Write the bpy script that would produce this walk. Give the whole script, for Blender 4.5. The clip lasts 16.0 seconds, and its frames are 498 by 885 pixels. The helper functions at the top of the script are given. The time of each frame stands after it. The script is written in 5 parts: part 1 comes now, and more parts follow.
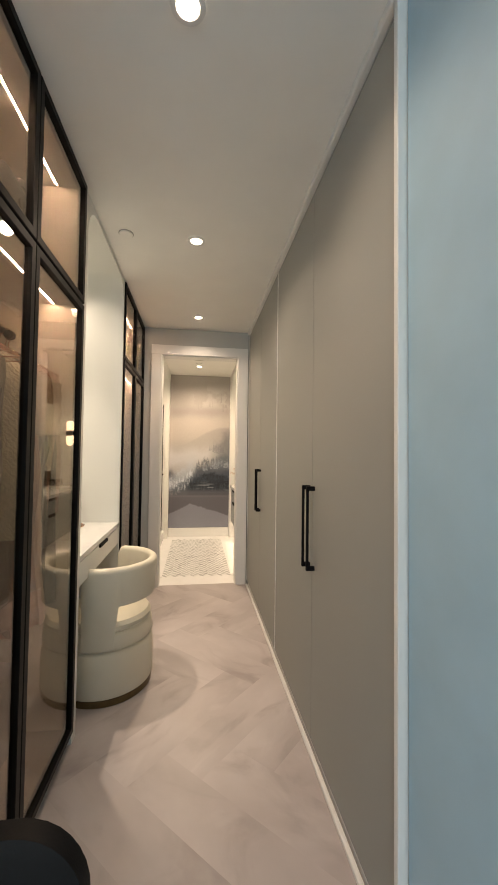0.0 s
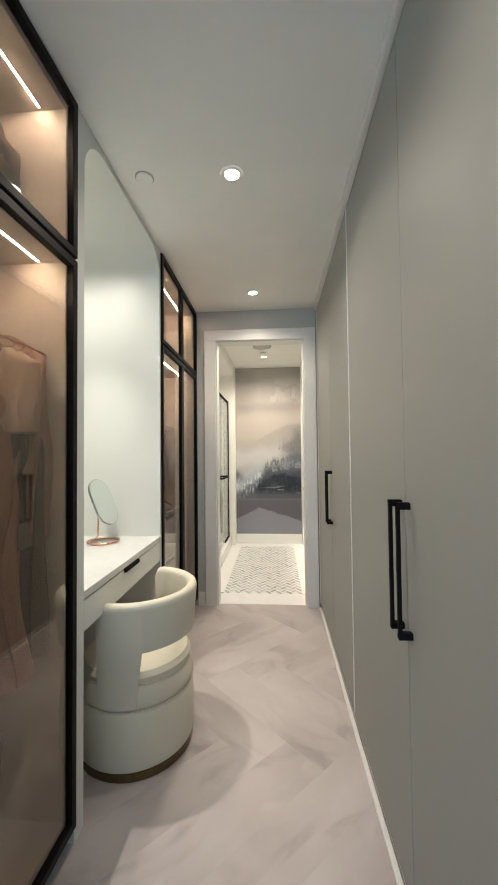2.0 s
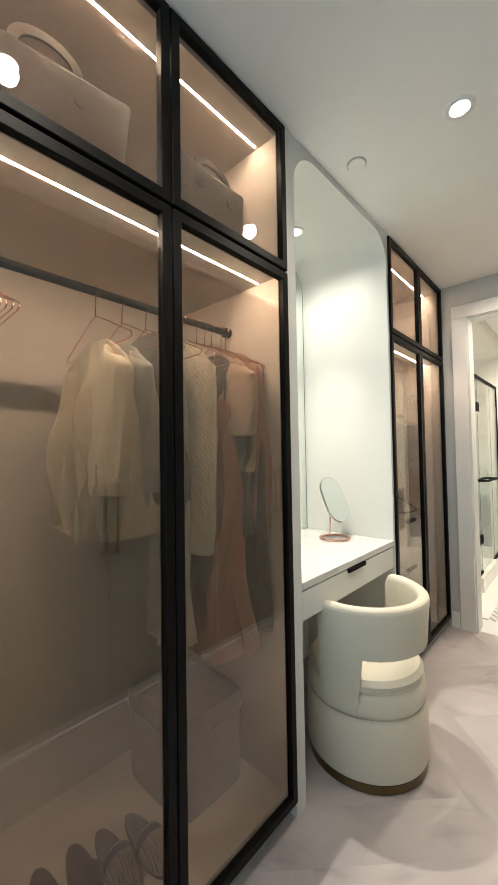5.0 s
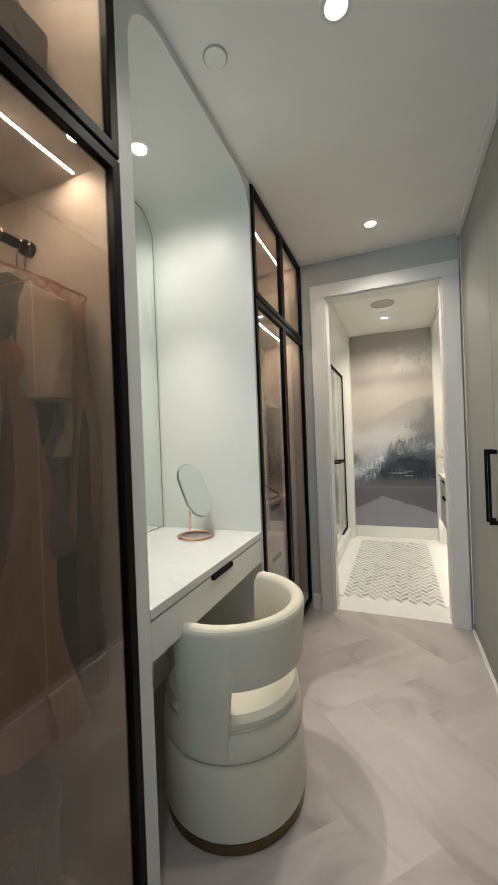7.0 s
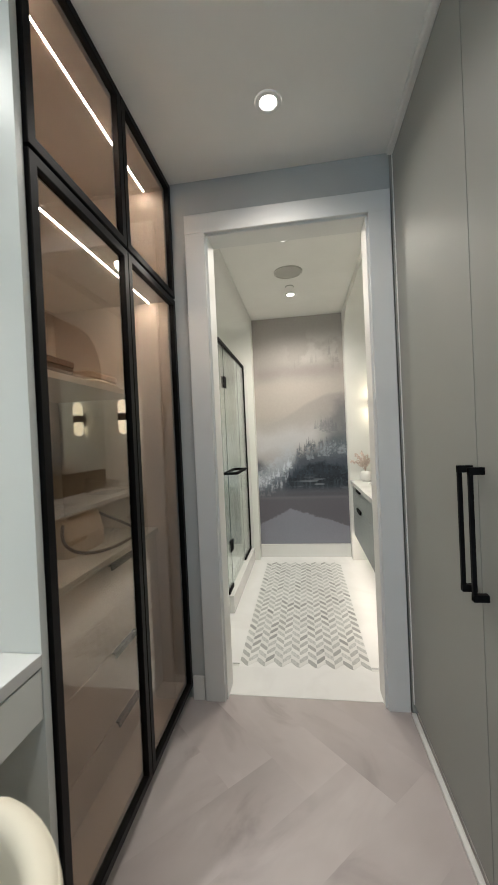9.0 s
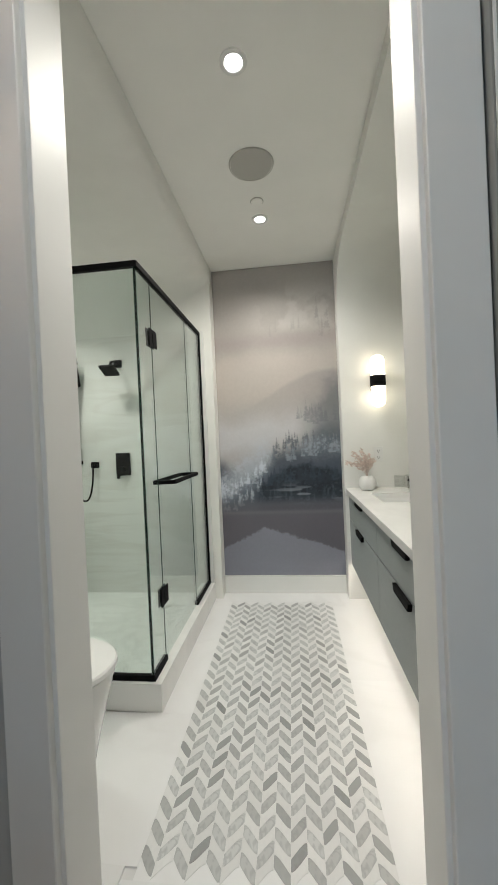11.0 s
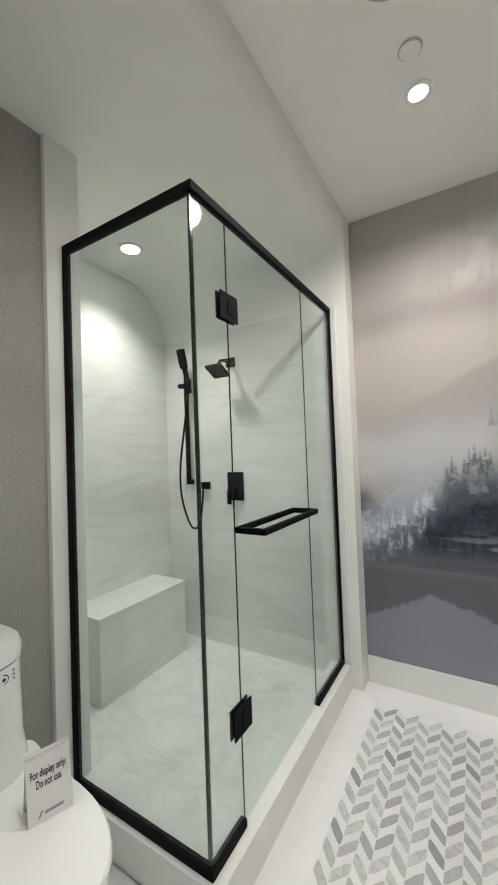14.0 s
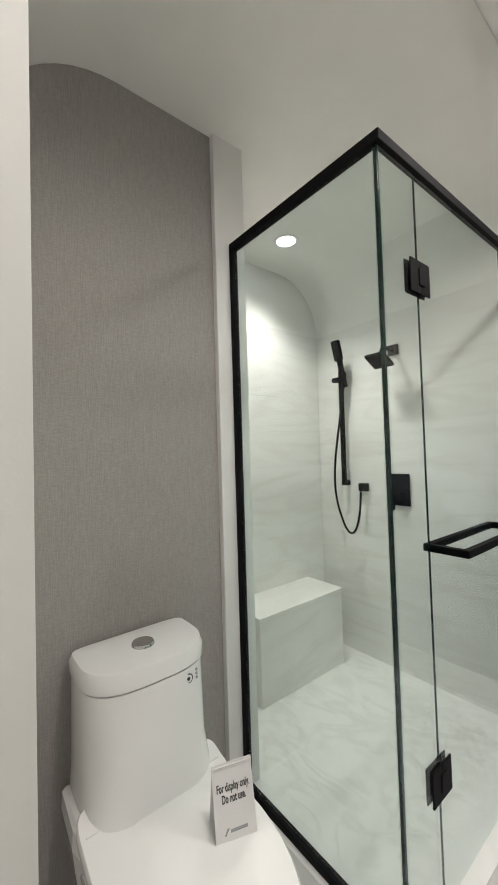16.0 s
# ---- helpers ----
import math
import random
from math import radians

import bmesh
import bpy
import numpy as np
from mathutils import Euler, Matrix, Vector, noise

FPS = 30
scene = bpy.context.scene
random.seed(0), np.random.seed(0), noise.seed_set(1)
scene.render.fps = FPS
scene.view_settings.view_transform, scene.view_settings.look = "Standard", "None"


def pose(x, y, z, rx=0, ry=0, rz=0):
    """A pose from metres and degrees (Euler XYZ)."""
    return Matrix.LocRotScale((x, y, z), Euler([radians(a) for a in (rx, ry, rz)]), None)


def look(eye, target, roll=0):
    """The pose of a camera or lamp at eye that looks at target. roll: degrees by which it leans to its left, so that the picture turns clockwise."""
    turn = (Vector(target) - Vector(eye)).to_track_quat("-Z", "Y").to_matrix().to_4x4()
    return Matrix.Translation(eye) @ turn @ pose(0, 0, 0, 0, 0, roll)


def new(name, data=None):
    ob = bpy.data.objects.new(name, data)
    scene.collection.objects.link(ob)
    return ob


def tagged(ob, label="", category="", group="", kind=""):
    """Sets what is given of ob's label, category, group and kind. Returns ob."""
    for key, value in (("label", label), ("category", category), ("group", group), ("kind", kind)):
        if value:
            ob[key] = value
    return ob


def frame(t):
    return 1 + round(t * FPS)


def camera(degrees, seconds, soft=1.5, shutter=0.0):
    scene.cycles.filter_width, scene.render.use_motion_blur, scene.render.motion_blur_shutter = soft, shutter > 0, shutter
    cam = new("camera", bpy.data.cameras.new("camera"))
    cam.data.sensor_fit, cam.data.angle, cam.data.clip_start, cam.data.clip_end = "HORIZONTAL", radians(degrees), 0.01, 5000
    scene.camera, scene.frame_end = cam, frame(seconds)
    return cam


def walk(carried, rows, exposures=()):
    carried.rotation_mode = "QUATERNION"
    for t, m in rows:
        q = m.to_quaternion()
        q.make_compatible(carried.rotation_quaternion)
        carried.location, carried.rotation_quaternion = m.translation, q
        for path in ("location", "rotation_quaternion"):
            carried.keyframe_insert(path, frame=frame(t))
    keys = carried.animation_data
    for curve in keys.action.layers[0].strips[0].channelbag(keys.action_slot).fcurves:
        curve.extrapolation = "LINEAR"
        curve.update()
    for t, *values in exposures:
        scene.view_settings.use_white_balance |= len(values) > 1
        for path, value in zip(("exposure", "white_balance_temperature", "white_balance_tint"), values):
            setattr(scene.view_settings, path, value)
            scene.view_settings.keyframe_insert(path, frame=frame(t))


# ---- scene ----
cam = camera(67.3, 16.0, 1.5, 0.12)
ROWS = [
    (0, (0.532, 0.45, 1.253), (0.809, 2.43, 1.316), 0.7),
    (0.5, (0.544, 0.58, 1.248), (0.73, 2.57, 1.302), 0.2),
    (1, (0.571, 0.723, 1.24), (0.725, 2.717, 1.287), -0.1),
    (1.5, (0.636, 0.864, 1.245), (0.717, 2.861, 1.295), -0.6),
    (2, (0.684, 0.98, 1.253), (0.542, 2.974, 1.31), -0.6),
    (2.5, (0.718, 1.065, 1.263), (0.346, 3.029, 1.329), -0.6),
    (3, (0.766, 1.087, 1.294), (0.171, 2.995, 1.367), -0.7),
    (3.5, (0.841, 1.089, 1.294), (-0.069, 2.868, 1.375), -0.6),
    (4, (0.874, 1.079, 1.279), (-0.359, 2.653, 1.35), -0.3),
    (4.2, (0.876, 1.078, 1.263), (-0.459, 2.566, 1.34), -0.3),
    (6.3, (0.651, 1.25, 1.249), (-0.686, 2.737, 1.288), -1.8),
    (6.5, (0.645, 1.289, 1.234), (-0.507, 2.923, 1.263), -2.0),
    (7, (0.631, 1.434, 1.213), (-0.105, 3.294, 1.208), -2.2),
    (7.5, (0.634, 1.657, 1.229), (0.092, 3.581, 1.215), -2.3),
    (8, (0.627, 1.842, 1.25), (0.168, 3.789, 1.241), -2.3),
    (8.5, (0.59, 2.086, 1.26), (0.204, 4.048, 1.244), -2.3),
    (9, (0.602, 2.357, 1.231), (0.316, 4.336, 1.211), -2.6),
    (9.5, (0.651, 2.613, 1.195), (0.413, 4.599, 1.189), -2.7),
    (10, (0.66, 2.865, 1.161), (0.428, 4.851, 1.152), -2.6),
    (10.2, (0.663, 2.978, 1.157), (0.425, 4.964, 1.14), -2.7),
    (12.3, (0.691, 3.863, 1.175), (0.516, 5.855, 1.168), -2.4),
    (12.5, (0.68, 3.908, 1.179), (0.512, 5.901, 1.171), -2.4),
    (13, (0.679, 4.036, 1.193), (0.388, 6.015, 1.203), -2.5),
    (13.5, (0.679, 4.13, 1.209), (-0.003, 6.01, 1.252), -2.4),
    (14, (0.664, 4.186, 1.217), (-0.37, 5.897, 1.274), -2.1),
    (14.5, (0.614, 4.211, 1.213), (-0.633, 5.774, 1.279), -1.8),
    (15, (0.57, 4.212, 1.212), (-0.842, 5.627, 1.277), -1.7),
    (15.5, (0.541, 4.213, 1.215), (-0.999, 5.487, 1.281), -1.7),
    (16, (0.492, 4.208, 1.234), (-1.076, 5.448, 1.296), -1.7),
]
EXPOSURES = [(0.0, 0.15, 8200, 20), (0.5, 0.15, 7550, 14), (1.0, 0.25, 6800, 11), (1.5, 0.25, 6650, 12), (3.0, 0.2, 6550, 10), (3.5, 0.15, 6600, 10), (4.2, 0.54, 6700, 11), (6.5, 0.56, 6650, 11), (7.0, 0.0, 6400, 10), (7.5, -0.1, 6300, 10), (8.5, -0.12, 6150, 10), (10.2, -0.12, 5800, 9), (12.3, -0.48, 5800, 9), (13.0, -0.48, 5700, 9), (13.5, -0.30, 5720, 10), (14.0, -0.18, 5750, 12), (16.0, -0.06, 5800, 15)]
walk(cam, [(t, look(eye, target, roll)) for t, eye, target, roll in ROWS], EXPOSURES)

# ---- world and lights ----
world = bpy.data.worlds.new("world")
scene.world = world
world.use_nodes = True
sky = world.node_tree.nodes.new("ShaderNodeTexSky")
sky.sky_type, sky.sun_disc = "NISHITA", False
sky.sun_elevation, sky.sun_rotation = radians(30), radians(200)
world.node_tree.nodes["Background"].inputs["Strength"].default_value = 0.08
world.node_tree.links.new(sky.outputs["Color"], world.node_tree.nodes["Background"].inputs["Color"])

CEIL = 2.45
DOWNLIGHTS = [(0.49, 1.426, CEIL), (0.512, 2.54, CEIL), (0.53, 3.73, CEIL), (0.537, 4.671, CEIL), (0.55, 5.595, CEIL)]
LAMP_WARM, LAMP_BATH, LAMP_COOL = (1.0, 0.90, 0.77), (1.0, 0.885, 0.72), (1.0, 0.95, 0.84)


def spot(x, y, z, watts, colour=LAMP_WARM, size=140, blend=0.9, radius=0.03):
    data = bpy.data.lights.new("downlight", "SPOT")
    data.energy, data.color, data.spot_size, data.spot_blend, data.shadow_soft_size = watts, colour, radians(size), blend, radius
    ob = new("lamp_downlight", data)
    ob.matrix_world = pose(x, y, z)
    return ob


for x, y, z in DOWNLIGHTS[:3]:
    spot(x, y, z - 0.03, 18.5, LAMP_WARM, 146, 1.0)
for x, y, z in DOWNLIGHTS[3:]:
    spot(x, y, z - 0.05, 45 if y < 5 else 58, LAMP_BATH, 164, 1.0, 0.055)
spot(-0.31, 2.73, 2.37, 56, LAMP_COOL, 66, 0.9, 0.015)
# wide fill added at the same fitting to brighten the niche walls
spot(-0.31, 2.73, 2.36, 13, LAMP_COOL, 176, 1.0, 0.06)
spot(-0.86, 5.56, 2.30, 50, LAMP_BATH, 118, 1.0, 0.05)

daylight = bpy.data.lights.new("daylight", "AREA")
daylight.shape, daylight.size, daylight.size_y, daylight.energy, daylight.color = "RECTANGLE", 1.9, 1.6, 45, (0.50, 0.78, 1.0)
new("lamp_window_daylight", daylight).matrix_world = look((-0.3, -2.36, 1.45), (-0.3, 0, 1.35))

# ---- materials ----


def material(name, colour, rough=0.5, metal=0.0, vary=0.04, scale=6.0, bump=0.0, bump_scale=120.0, stretch=(1, 1, 1), colour2=None, spec=0.5, random_tone=0.0, sheen=0.0, coat=0.0, detail=5.0, island=False, tone_power=1.0):
    """Base colour varied by broad noise, fine bump and roughness noise."""
    m = bpy.data.materials.new(name)
    m.use_nodes = True
    nt = m.node_tree
    n, l = nt.nodes, nt.links
    b = n["Principled BSDF"]
    b.inputs["Metallic"].default_value = metal
    b.inputs["Specular IOR Level"].default_value = spec
    b.inputs["Sheen Weight"].default_value = sheen
    b.inputs["Coat Weight"].default_value = coat
    tc = n.new("ShaderNodeTexCoord")
    mp = n.new("ShaderNodeMapping")
    mp.inputs["Scale"].default_value = stretch
    l.new(tc.outputs["Object"], mp.inputs["Vector"])
    big = n.new("ShaderNodeTexNoise")
    big.inputs["Scale"].default_value, big.inputs["Detail"].default_value = scale, detail
    l.new(mp.outputs["Vector"], big.inputs["Vector"])
    ramp = n.new("ShaderNodeValToRGB")
    c2 = colour2 or tuple(max(0.0, c * (1 - vary * 2)) for c in colour)
    ramp.color_ramp.elements[0].position, ramp.color_ramp.elements[1].position = 0.3, 0.7
    ramp.color_ramp.elements[0].color, ramp.color_ramp.elements[1].color = (*c2, 1), (*colour, 1)
    l.new(big.outputs["Fac"], ramp.inputs["Fac"])
    out = ramp.outputs["Color"]
    if random_tone:
        if island:
            chance = n.new("ShaderNodeNewGeometry").outputs["Random Per Island"]
        else:
            chance = n.new("ShaderNodeObjectInfo").outputs["Random"]
        bend = n.new("ShaderNodeMath")
        bend.operation = "POWER"
        bend.inputs[1].default_value = tone_power
        l.new(chance, bend.inputs[0])
        rng = n.new("ShaderNodeMapRange")
        rng.inputs["To Min"].default_value, rng.inputs["To Max"].default_value = 1 - random_tone, 1 + random_tone * 0.3
        l.new(bend.outputs["Value"], rng.inputs["Value"])
        # each piece is cut from another spot of the material
        shift = n.new("ShaderNodeMath")
        shift.operation = "MULTIPLY"
        shift.inputs[1].default_value = 40.0
        l.new(chance, shift.inputs[0])
        l.new(shift.outputs["Value"], mp.inputs["Location"])
        mul = n.new("ShaderNodeMix")
        mul.data_type, mul.blend_type = "RGBA", "MULTIPLY"
        mul.inputs["Factor"].default_value = 1.0
        l.new(out, mul.inputs["A"])
        l.new(rng.outputs["Result"], mul.inputs["B"])
        out = mul.outputs["Result"]
    l.new(out, b.inputs["Base Color"])
    fine = n.new("ShaderNodeTexNoise")
    fine.inputs["Scale"].default_value, fine.inputs["Detail"].default_value = bump_scale, 3.0
    l.new(mp.outputs["Vector"], fine.inputs["Vector"])
    rr = n.new("ShaderNodeMapRange")
    rr.inputs["To Min"].default_value, rr.inputs["To Max"].default_value = max(0.0, rough - 0.06), min(1.0, rough + 0.06)
    l.new(big.outputs["Fac"], rr.inputs["Value"])
    l.new(rr.outputs["Result"], b.inputs["Roughness"])
    if bump:
        bp = n.new("ShaderNodeBump")
        bp.inputs["Strength"].default_value, bp.inputs["Distance"].default_value = bump, 0.002
        l.new(fine.outputs["Fac"], bp.inputs["Height"])
        l.new(bp.outputs["Normal"], b.inputs["Normal"])
    return m


def pane_material(name, tint, base=0.045):
    """Thin coloured pane: tinted see-through with a gloss that grows at grazing angles."""
    m = bpy.data.materials.new(name)
    m.use_nodes = True
    nt = m.node_tree
    n, l = nt.nodes, nt.links
    n.remove(n["Principled BSDF"])
    clear, shine, mix, lw = (n.new("ShaderNodeBsdfTransparent"), n.new("ShaderNodeBsdfGlossy"), n.new("ShaderNodeMixShader"), n.new("ShaderNodeLayerWeight"))
    clear.inputs["Color"].default_value = (*tint, 1)
    shine.inputs["Roughness"].default_value = 0.0
    lw.inputs["Blend"].default_value = 0.5
    power, scale = n.new("ShaderNodeMath"), n.new("ShaderNodeMapRange")
    power.operation = "POWER"
    power.inputs[1].default_value = 5.0
    scale.inputs["To Min"].default_value = base
    l.new(lw.outputs["Facing"], power.inputs[0])
    l.new(power.outputs["Value"], scale.inputs["Value"])
    l.new(scale.outputs["Result"], mix.inputs["Fac"])
    l.new(clear.outputs["BSDF"], mix.inputs[1])
    l.new(shine.outputs["BSDF"], mix.inputs[2])
    l.new(mix.outputs["Shader"], n["Material Output"].inputs["Surface"])
    return m


def glow(name, colour, strength):
    m = bpy.data.materials.new(name)
    m.use_nodes = True
    b = m.node_tree.nodes["Principled BSDF"]
    b.inputs["Base Color"].default_value = (0.9, 0.9, 0.88, 1)
    b.inputs["Emission Color"].default_value = (*colour, 1)
    b.inputs["Emission Strength"].default_value = strength
    return m


def marble(name, base, vein, scale, amount, rough=0.2, random_tone=0.0, stretch=(1, 1, 1), island=False, tone_power=1.0, width=0.06):
    """Stone with thin drifting veins and cloudy tone."""
    m = material(name, base, rough, vary=0.02, scale=3.0, random_tone=random_tone, island=island, tone_power=tone_power)
    nt = m.node_tree
    n, l = nt.nodes, nt.links
    b = n["Principled BSDF"]
    old = b.inputs["Base Color"].links[0].from_socket
    tc = n.new("ShaderNodeTexCoord")
    warp = n.new("ShaderNodeTexNoise")
    warp.inputs["Scale"].default_value, warp.inputs["Detail"].default_value, warp.inputs["Distortion"].default_value = scale, 6.0, 1.6
    mp = n.new("ShaderNodeMapping")
    mp.inputs["Scale"].default_value = stretch
    l.new(tc.outputs["Object"], mp.inputs["Vector"])
    l.new(mp.outputs["Vector"], warp.inputs["Vector"])
    ramp = n.new("ShaderNodeValToRGB")
    e = ramp.color_ramp.elements
    e[0].position, e[0].color = 0.5 - width, (0, 0, 0, 1)
    e[1].position, e[1].color = 0.5 + width, (0, 0, 0, 1)
    mid = e.new(0.5)
    mid.color = (amount, amount, amount, 1)
    l.new(warp.outputs["Fac"], ramp.inputs["Fac"])
    mix = n.new("ShaderNodeMix")
    mix.data_type = "RGBA"
    l.new(ramp.outputs["Color"], mix.inputs["Factor"])
    l.new(old, mix.inputs["A"])
    mix.inputs["B"].default_value = (*vein, 1)
    l.new(mix.outputs["Result"], b.inputs["Base Color"])
    return m


def woven(name, colour, colour2):
    """Wall covering of crossed threads."""
    m = material(name, colour, 0.75, vary=0.05, scale=4)
    nt = m.node_tree
    n, l = nt.nodes, nt.links
    b = n["Principled BSDF"]
    tc = n.new("ShaderNodeTexCoord")
    outs = []
    for stretch in ((1, 220, 9), (1, 30, 220)):
        mp, nz = n.new("ShaderNodeMapping"), n.new("ShaderNodeTexNoise")
        mp.inputs["Scale"].default_value = stretch
        nz.inputs["Scale"].default_value, nz.inputs["Detail"].default_value = 3.0, 4.0
        l.new(tc.outputs["Object"], mp.inputs["Vector"])
        l.new(mp.outputs["Vector"], nz.inputs["Vector"])
        outs.append(nz.outputs["Fac"])
    add = n.new("ShaderNodeMath")
    add.operation = "MULTIPLY"
    l.new(outs[0], add.inputs[0])
    l.new(outs[1], add.inputs[1])
    ramp = n.new("ShaderNodeValToRGB")
    e = ramp.color_ramp.elements
    e[0].position, e[0].color, e[1].position, e[1].color = 0.14, (*colour2, 1), 0.36, (*colour, 1)
    l.new(add.outputs["Value"], ramp.inputs["Fac"])
    l.new(ramp.outputs["Color"], b.inputs["Base Color"])
    bp = n.new("ShaderNodeBump")
    bp.inputs["Strength"].default_value, bp.inputs["Distance"].default_value = 0.5, 0.001
    l.new(add.outputs["Value"], bp.inputs["Height"])
    l.new(bp.outputs["Normal"], b.inputs["Normal"])
    return m


M_PAINT = material("wall_paint_white", (0.82, 0.82, 0.785), 0.55, vary=0.02, bump=0.08, bump_scale=220)
M_CEIL = material("ceiling_paint", (0.88, 0.875, 0.845), 0.6, vary=0.015, bump=0.06, bump_scale=180)
M_WALLGREY = material("pale_grey_wall_paint", (0.50, 0.51, 0.495), 0.6, vary=0.02, bump=0.08, bump_scale=220)
M_TRIM = material("trim_satin_white", (0.78, 0.78, 0.76), 0.5, vary=0.015, bump=0.03, bump_scale=60)
M_BLUE = material("pale_blue_wall", (0.36, 0.56, 0.69), 0.6, vary=0.04, bump=0.08, bump_scale=200)
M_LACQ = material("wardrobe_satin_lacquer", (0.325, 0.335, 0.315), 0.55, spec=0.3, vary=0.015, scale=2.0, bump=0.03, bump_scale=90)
M_GLOSSW = material("white_gloss_lacquer", (0.71, 0.73, 0.705), 0.33, vary=0.008, scale=2.0, spec=0.25)
M_BLACK = material("black_powder_coat", (0.008, 0.008, 0.009), 0.65, vary=0.2, scale=30, bump=0.05, bump_scale=400, spec=0.08)
M_FRAME = material("black_anodised_frame", (0.0045, 0.004, 0.004), 0.45, vary=0.15, scale=20, spec=0.14)
M_CARCASS = material("taupe_laminate", (0.68, 0.615, 0.555), 0.5, vary=0.04, scale=3, stretch=(1, 1, 6), bump=0.04)
M_BRONZE = pane_material("bronze_glass", (0.82, 0.762, 0.695), 0.118)
M_CLEAR = pane_material("greenish_clear_glass", (0.928, 0.970, 0.960), 0.03)
M_TUMBLER = pane_material("tumbler_glass", (0.985, 0.99, 0.985), 0.08)
M_EDGE = material("green_glass_edge", (0.008, 0.022, 0.017), 0.1, vary=0.1)
M_MIRROR = material("mirror_silver", (0.86, 0.91, 0.89), 0.0, metal=1.0, vary=0.0)
M_MIRROR.node_tree.nodes["Principled BSDF"].inputs["Roughness"].links and M_MIRROR.node_tree.links.remove(M_MIRROR.node_tree.nodes["Principled BSDF"].inputs["Roughness"].links[0])
M_MIRROR.node_tree.nodes["Principled BSDF"].inputs["Roughness"].default_value = 0.0
M_DESKTOP = marble("pale_desk_stone", (0.64, 0.65, 0.64), (0.55, 0.55, 0.55), 2.0, 0.3, 0.22)
M_QUARTZ = marble("white_quartz", (0.82, 0.82, 0.80), (0.70, 0.70, 0.69), 2.0, 0.3, 0.22)
M_TILE = marble("white_marble_tile", (0.80, 0.80, 0.77), (0.62, 0.60, 0.56), 1.6, 0.4, 0.22, 0.02, (0.6, 0.6, 3.2))
M_FLOORW = marble("white_floor_stone", (0.86, 0.86, 0.86), (0.70, 0.69, 0.68), 1.3, 0.2, 0.4, 0.02)
M_MOSG = marble("grey_marble_chip", (0.56, 0.57, 0.565), (0.36, 0.37, 0.38), 14.0, 0.5, 0.3, 0.55, tone_power=0.45)
M_MOSW = marble("white_marble_chip", (0.82, 0.82, 0.81), (0.70, 0.70, 0.70), 14.0, 0.25, 0.3, 0.07)
M_MOSG_FIELD = marble("grey_marble_chip_field", (0.56, 0.57, 0.565), (0.36, 0.37, 0.38), 14.0, 0.5, 0.3, 0.55, island=True, tone_power=0.45)
M_MOSW_FIELD = marble("white_marble_chip_field", (0.82, 0.82, 0.81), (0.70, 0.70, 0.70), 14.0, 0.25, 0.3, 0.07, island=True)
M_TRAY = marble("veined_shower_stone", (0.80, 0.80, 0.77), (0.50, 0.51, 0.48), 4.0, 0.35, 0.3, stretch=(1.0, 1.6, 1.0), width=0.06)
M_GROUT = material("pale_grout", (0.80, 0.80, 0.79), 0.85, bump=0.3)
M_PLANK = material("greige_plank", (0.56, 0.51, 0.505), 0.42, vary=0.13, scale=2.2, bump=0.05, bump_scale=60, colour2=(0.42, 0.375, 0.37), random_tone=0.05, stretch=(1.0, 1.5, 1.0), detail=4.0)


def add_smudges(m, colour, stretch, scale, low, high, amount):
    """Darker drifting marks along the grain, laid over a material's colour."""
    n, l = m.node_tree.nodes, m.node_tree.links
    b = n["Principled BSDF"]
    old = b.inputs["Base Color"].links[0].from_socket
    tc, mp, nz = n.new("ShaderNodeTexCoord"), n.new("ShaderNodeMapping"), n.new("ShaderNodeTexNoise")
    mp.inputs["Scale"].default_value = stretch
    nz.inputs["Scale"].default_value, nz.inputs["Detail"].default_value, nz.inputs["Distortion"].default_value = scale, 7.0, 0.8
    info, far = n.new("ShaderNodeObjectInfo"), n.new("ShaderNodeMath")
    far.operation = "MULTIPLY"
    far.inputs[1].default_value = 70.0
    l.new(info.outputs["Random"], far.inputs[0])
    l.new(far.outputs["Value"], mp.inputs["Location"])
    l.new(tc.outputs["Object"], mp.inputs["Vector"])
    l.new(mp.outputs["Vector"], nz.inputs["Vector"])
    ramp = n.new("ShaderNodeMapRange")
    ramp.interpolation_type = "SMOOTHSTEP"
    for key, value in (("From Min", low), ("From Max", high), ("To Min", 0.0), ("To Max", amount)):
        ramp.inputs[key].default_value = value
    l.new(nz.outputs["Fac"], ramp.inputs["Value"])
    mix = n.new("ShaderNodeMix")
    mix.data_type = "RGBA"
    l.new(ramp.outputs["Result"], mix.inputs["Factor"])
    l.new(old, mix.inputs["A"])
    mix.inputs["B"].default_value = (*colour, 1)
    l.new(mix.outputs["Result"], b.inputs["Base Color"])


add_smudges(M_PLANK, (0.30, 0.255, 0.25), (1.0, 1.7, 1.0), 2.8, 0.51, 0.76, 0.72)
add_smudges(M_PLANK, (0.70, 0.66, 0.65), (0.8, 1.9, 1.0), 2.6, 0.54, 0.82, 0.4)
M_GREYWALL = woven("grey_woven_wallcovering", (0.37, 0.352, 0.332), (0.285, 0.27, 0.255))
M_BRONZEWALL = material("dark_bronze_wallcovering", (0.058, 0.047, 0.02), 0.6, vary=0.12, scale=30, bump=0.1)
M_VANITY = material("vanity_blue_grey_lacquer", (0.31, 0.335, 0.335), 0.38, vary=0.03)
M_CERAMIC = material("white_ceramic", (0.86, 0.86, 0.85), 0.07, vary=0.01, coat=0.5)
M_MATTEW = material("matte_white_ceramic", (0.80, 0.79, 0.77), 0.7, bump=0.15, bump_scale=150)
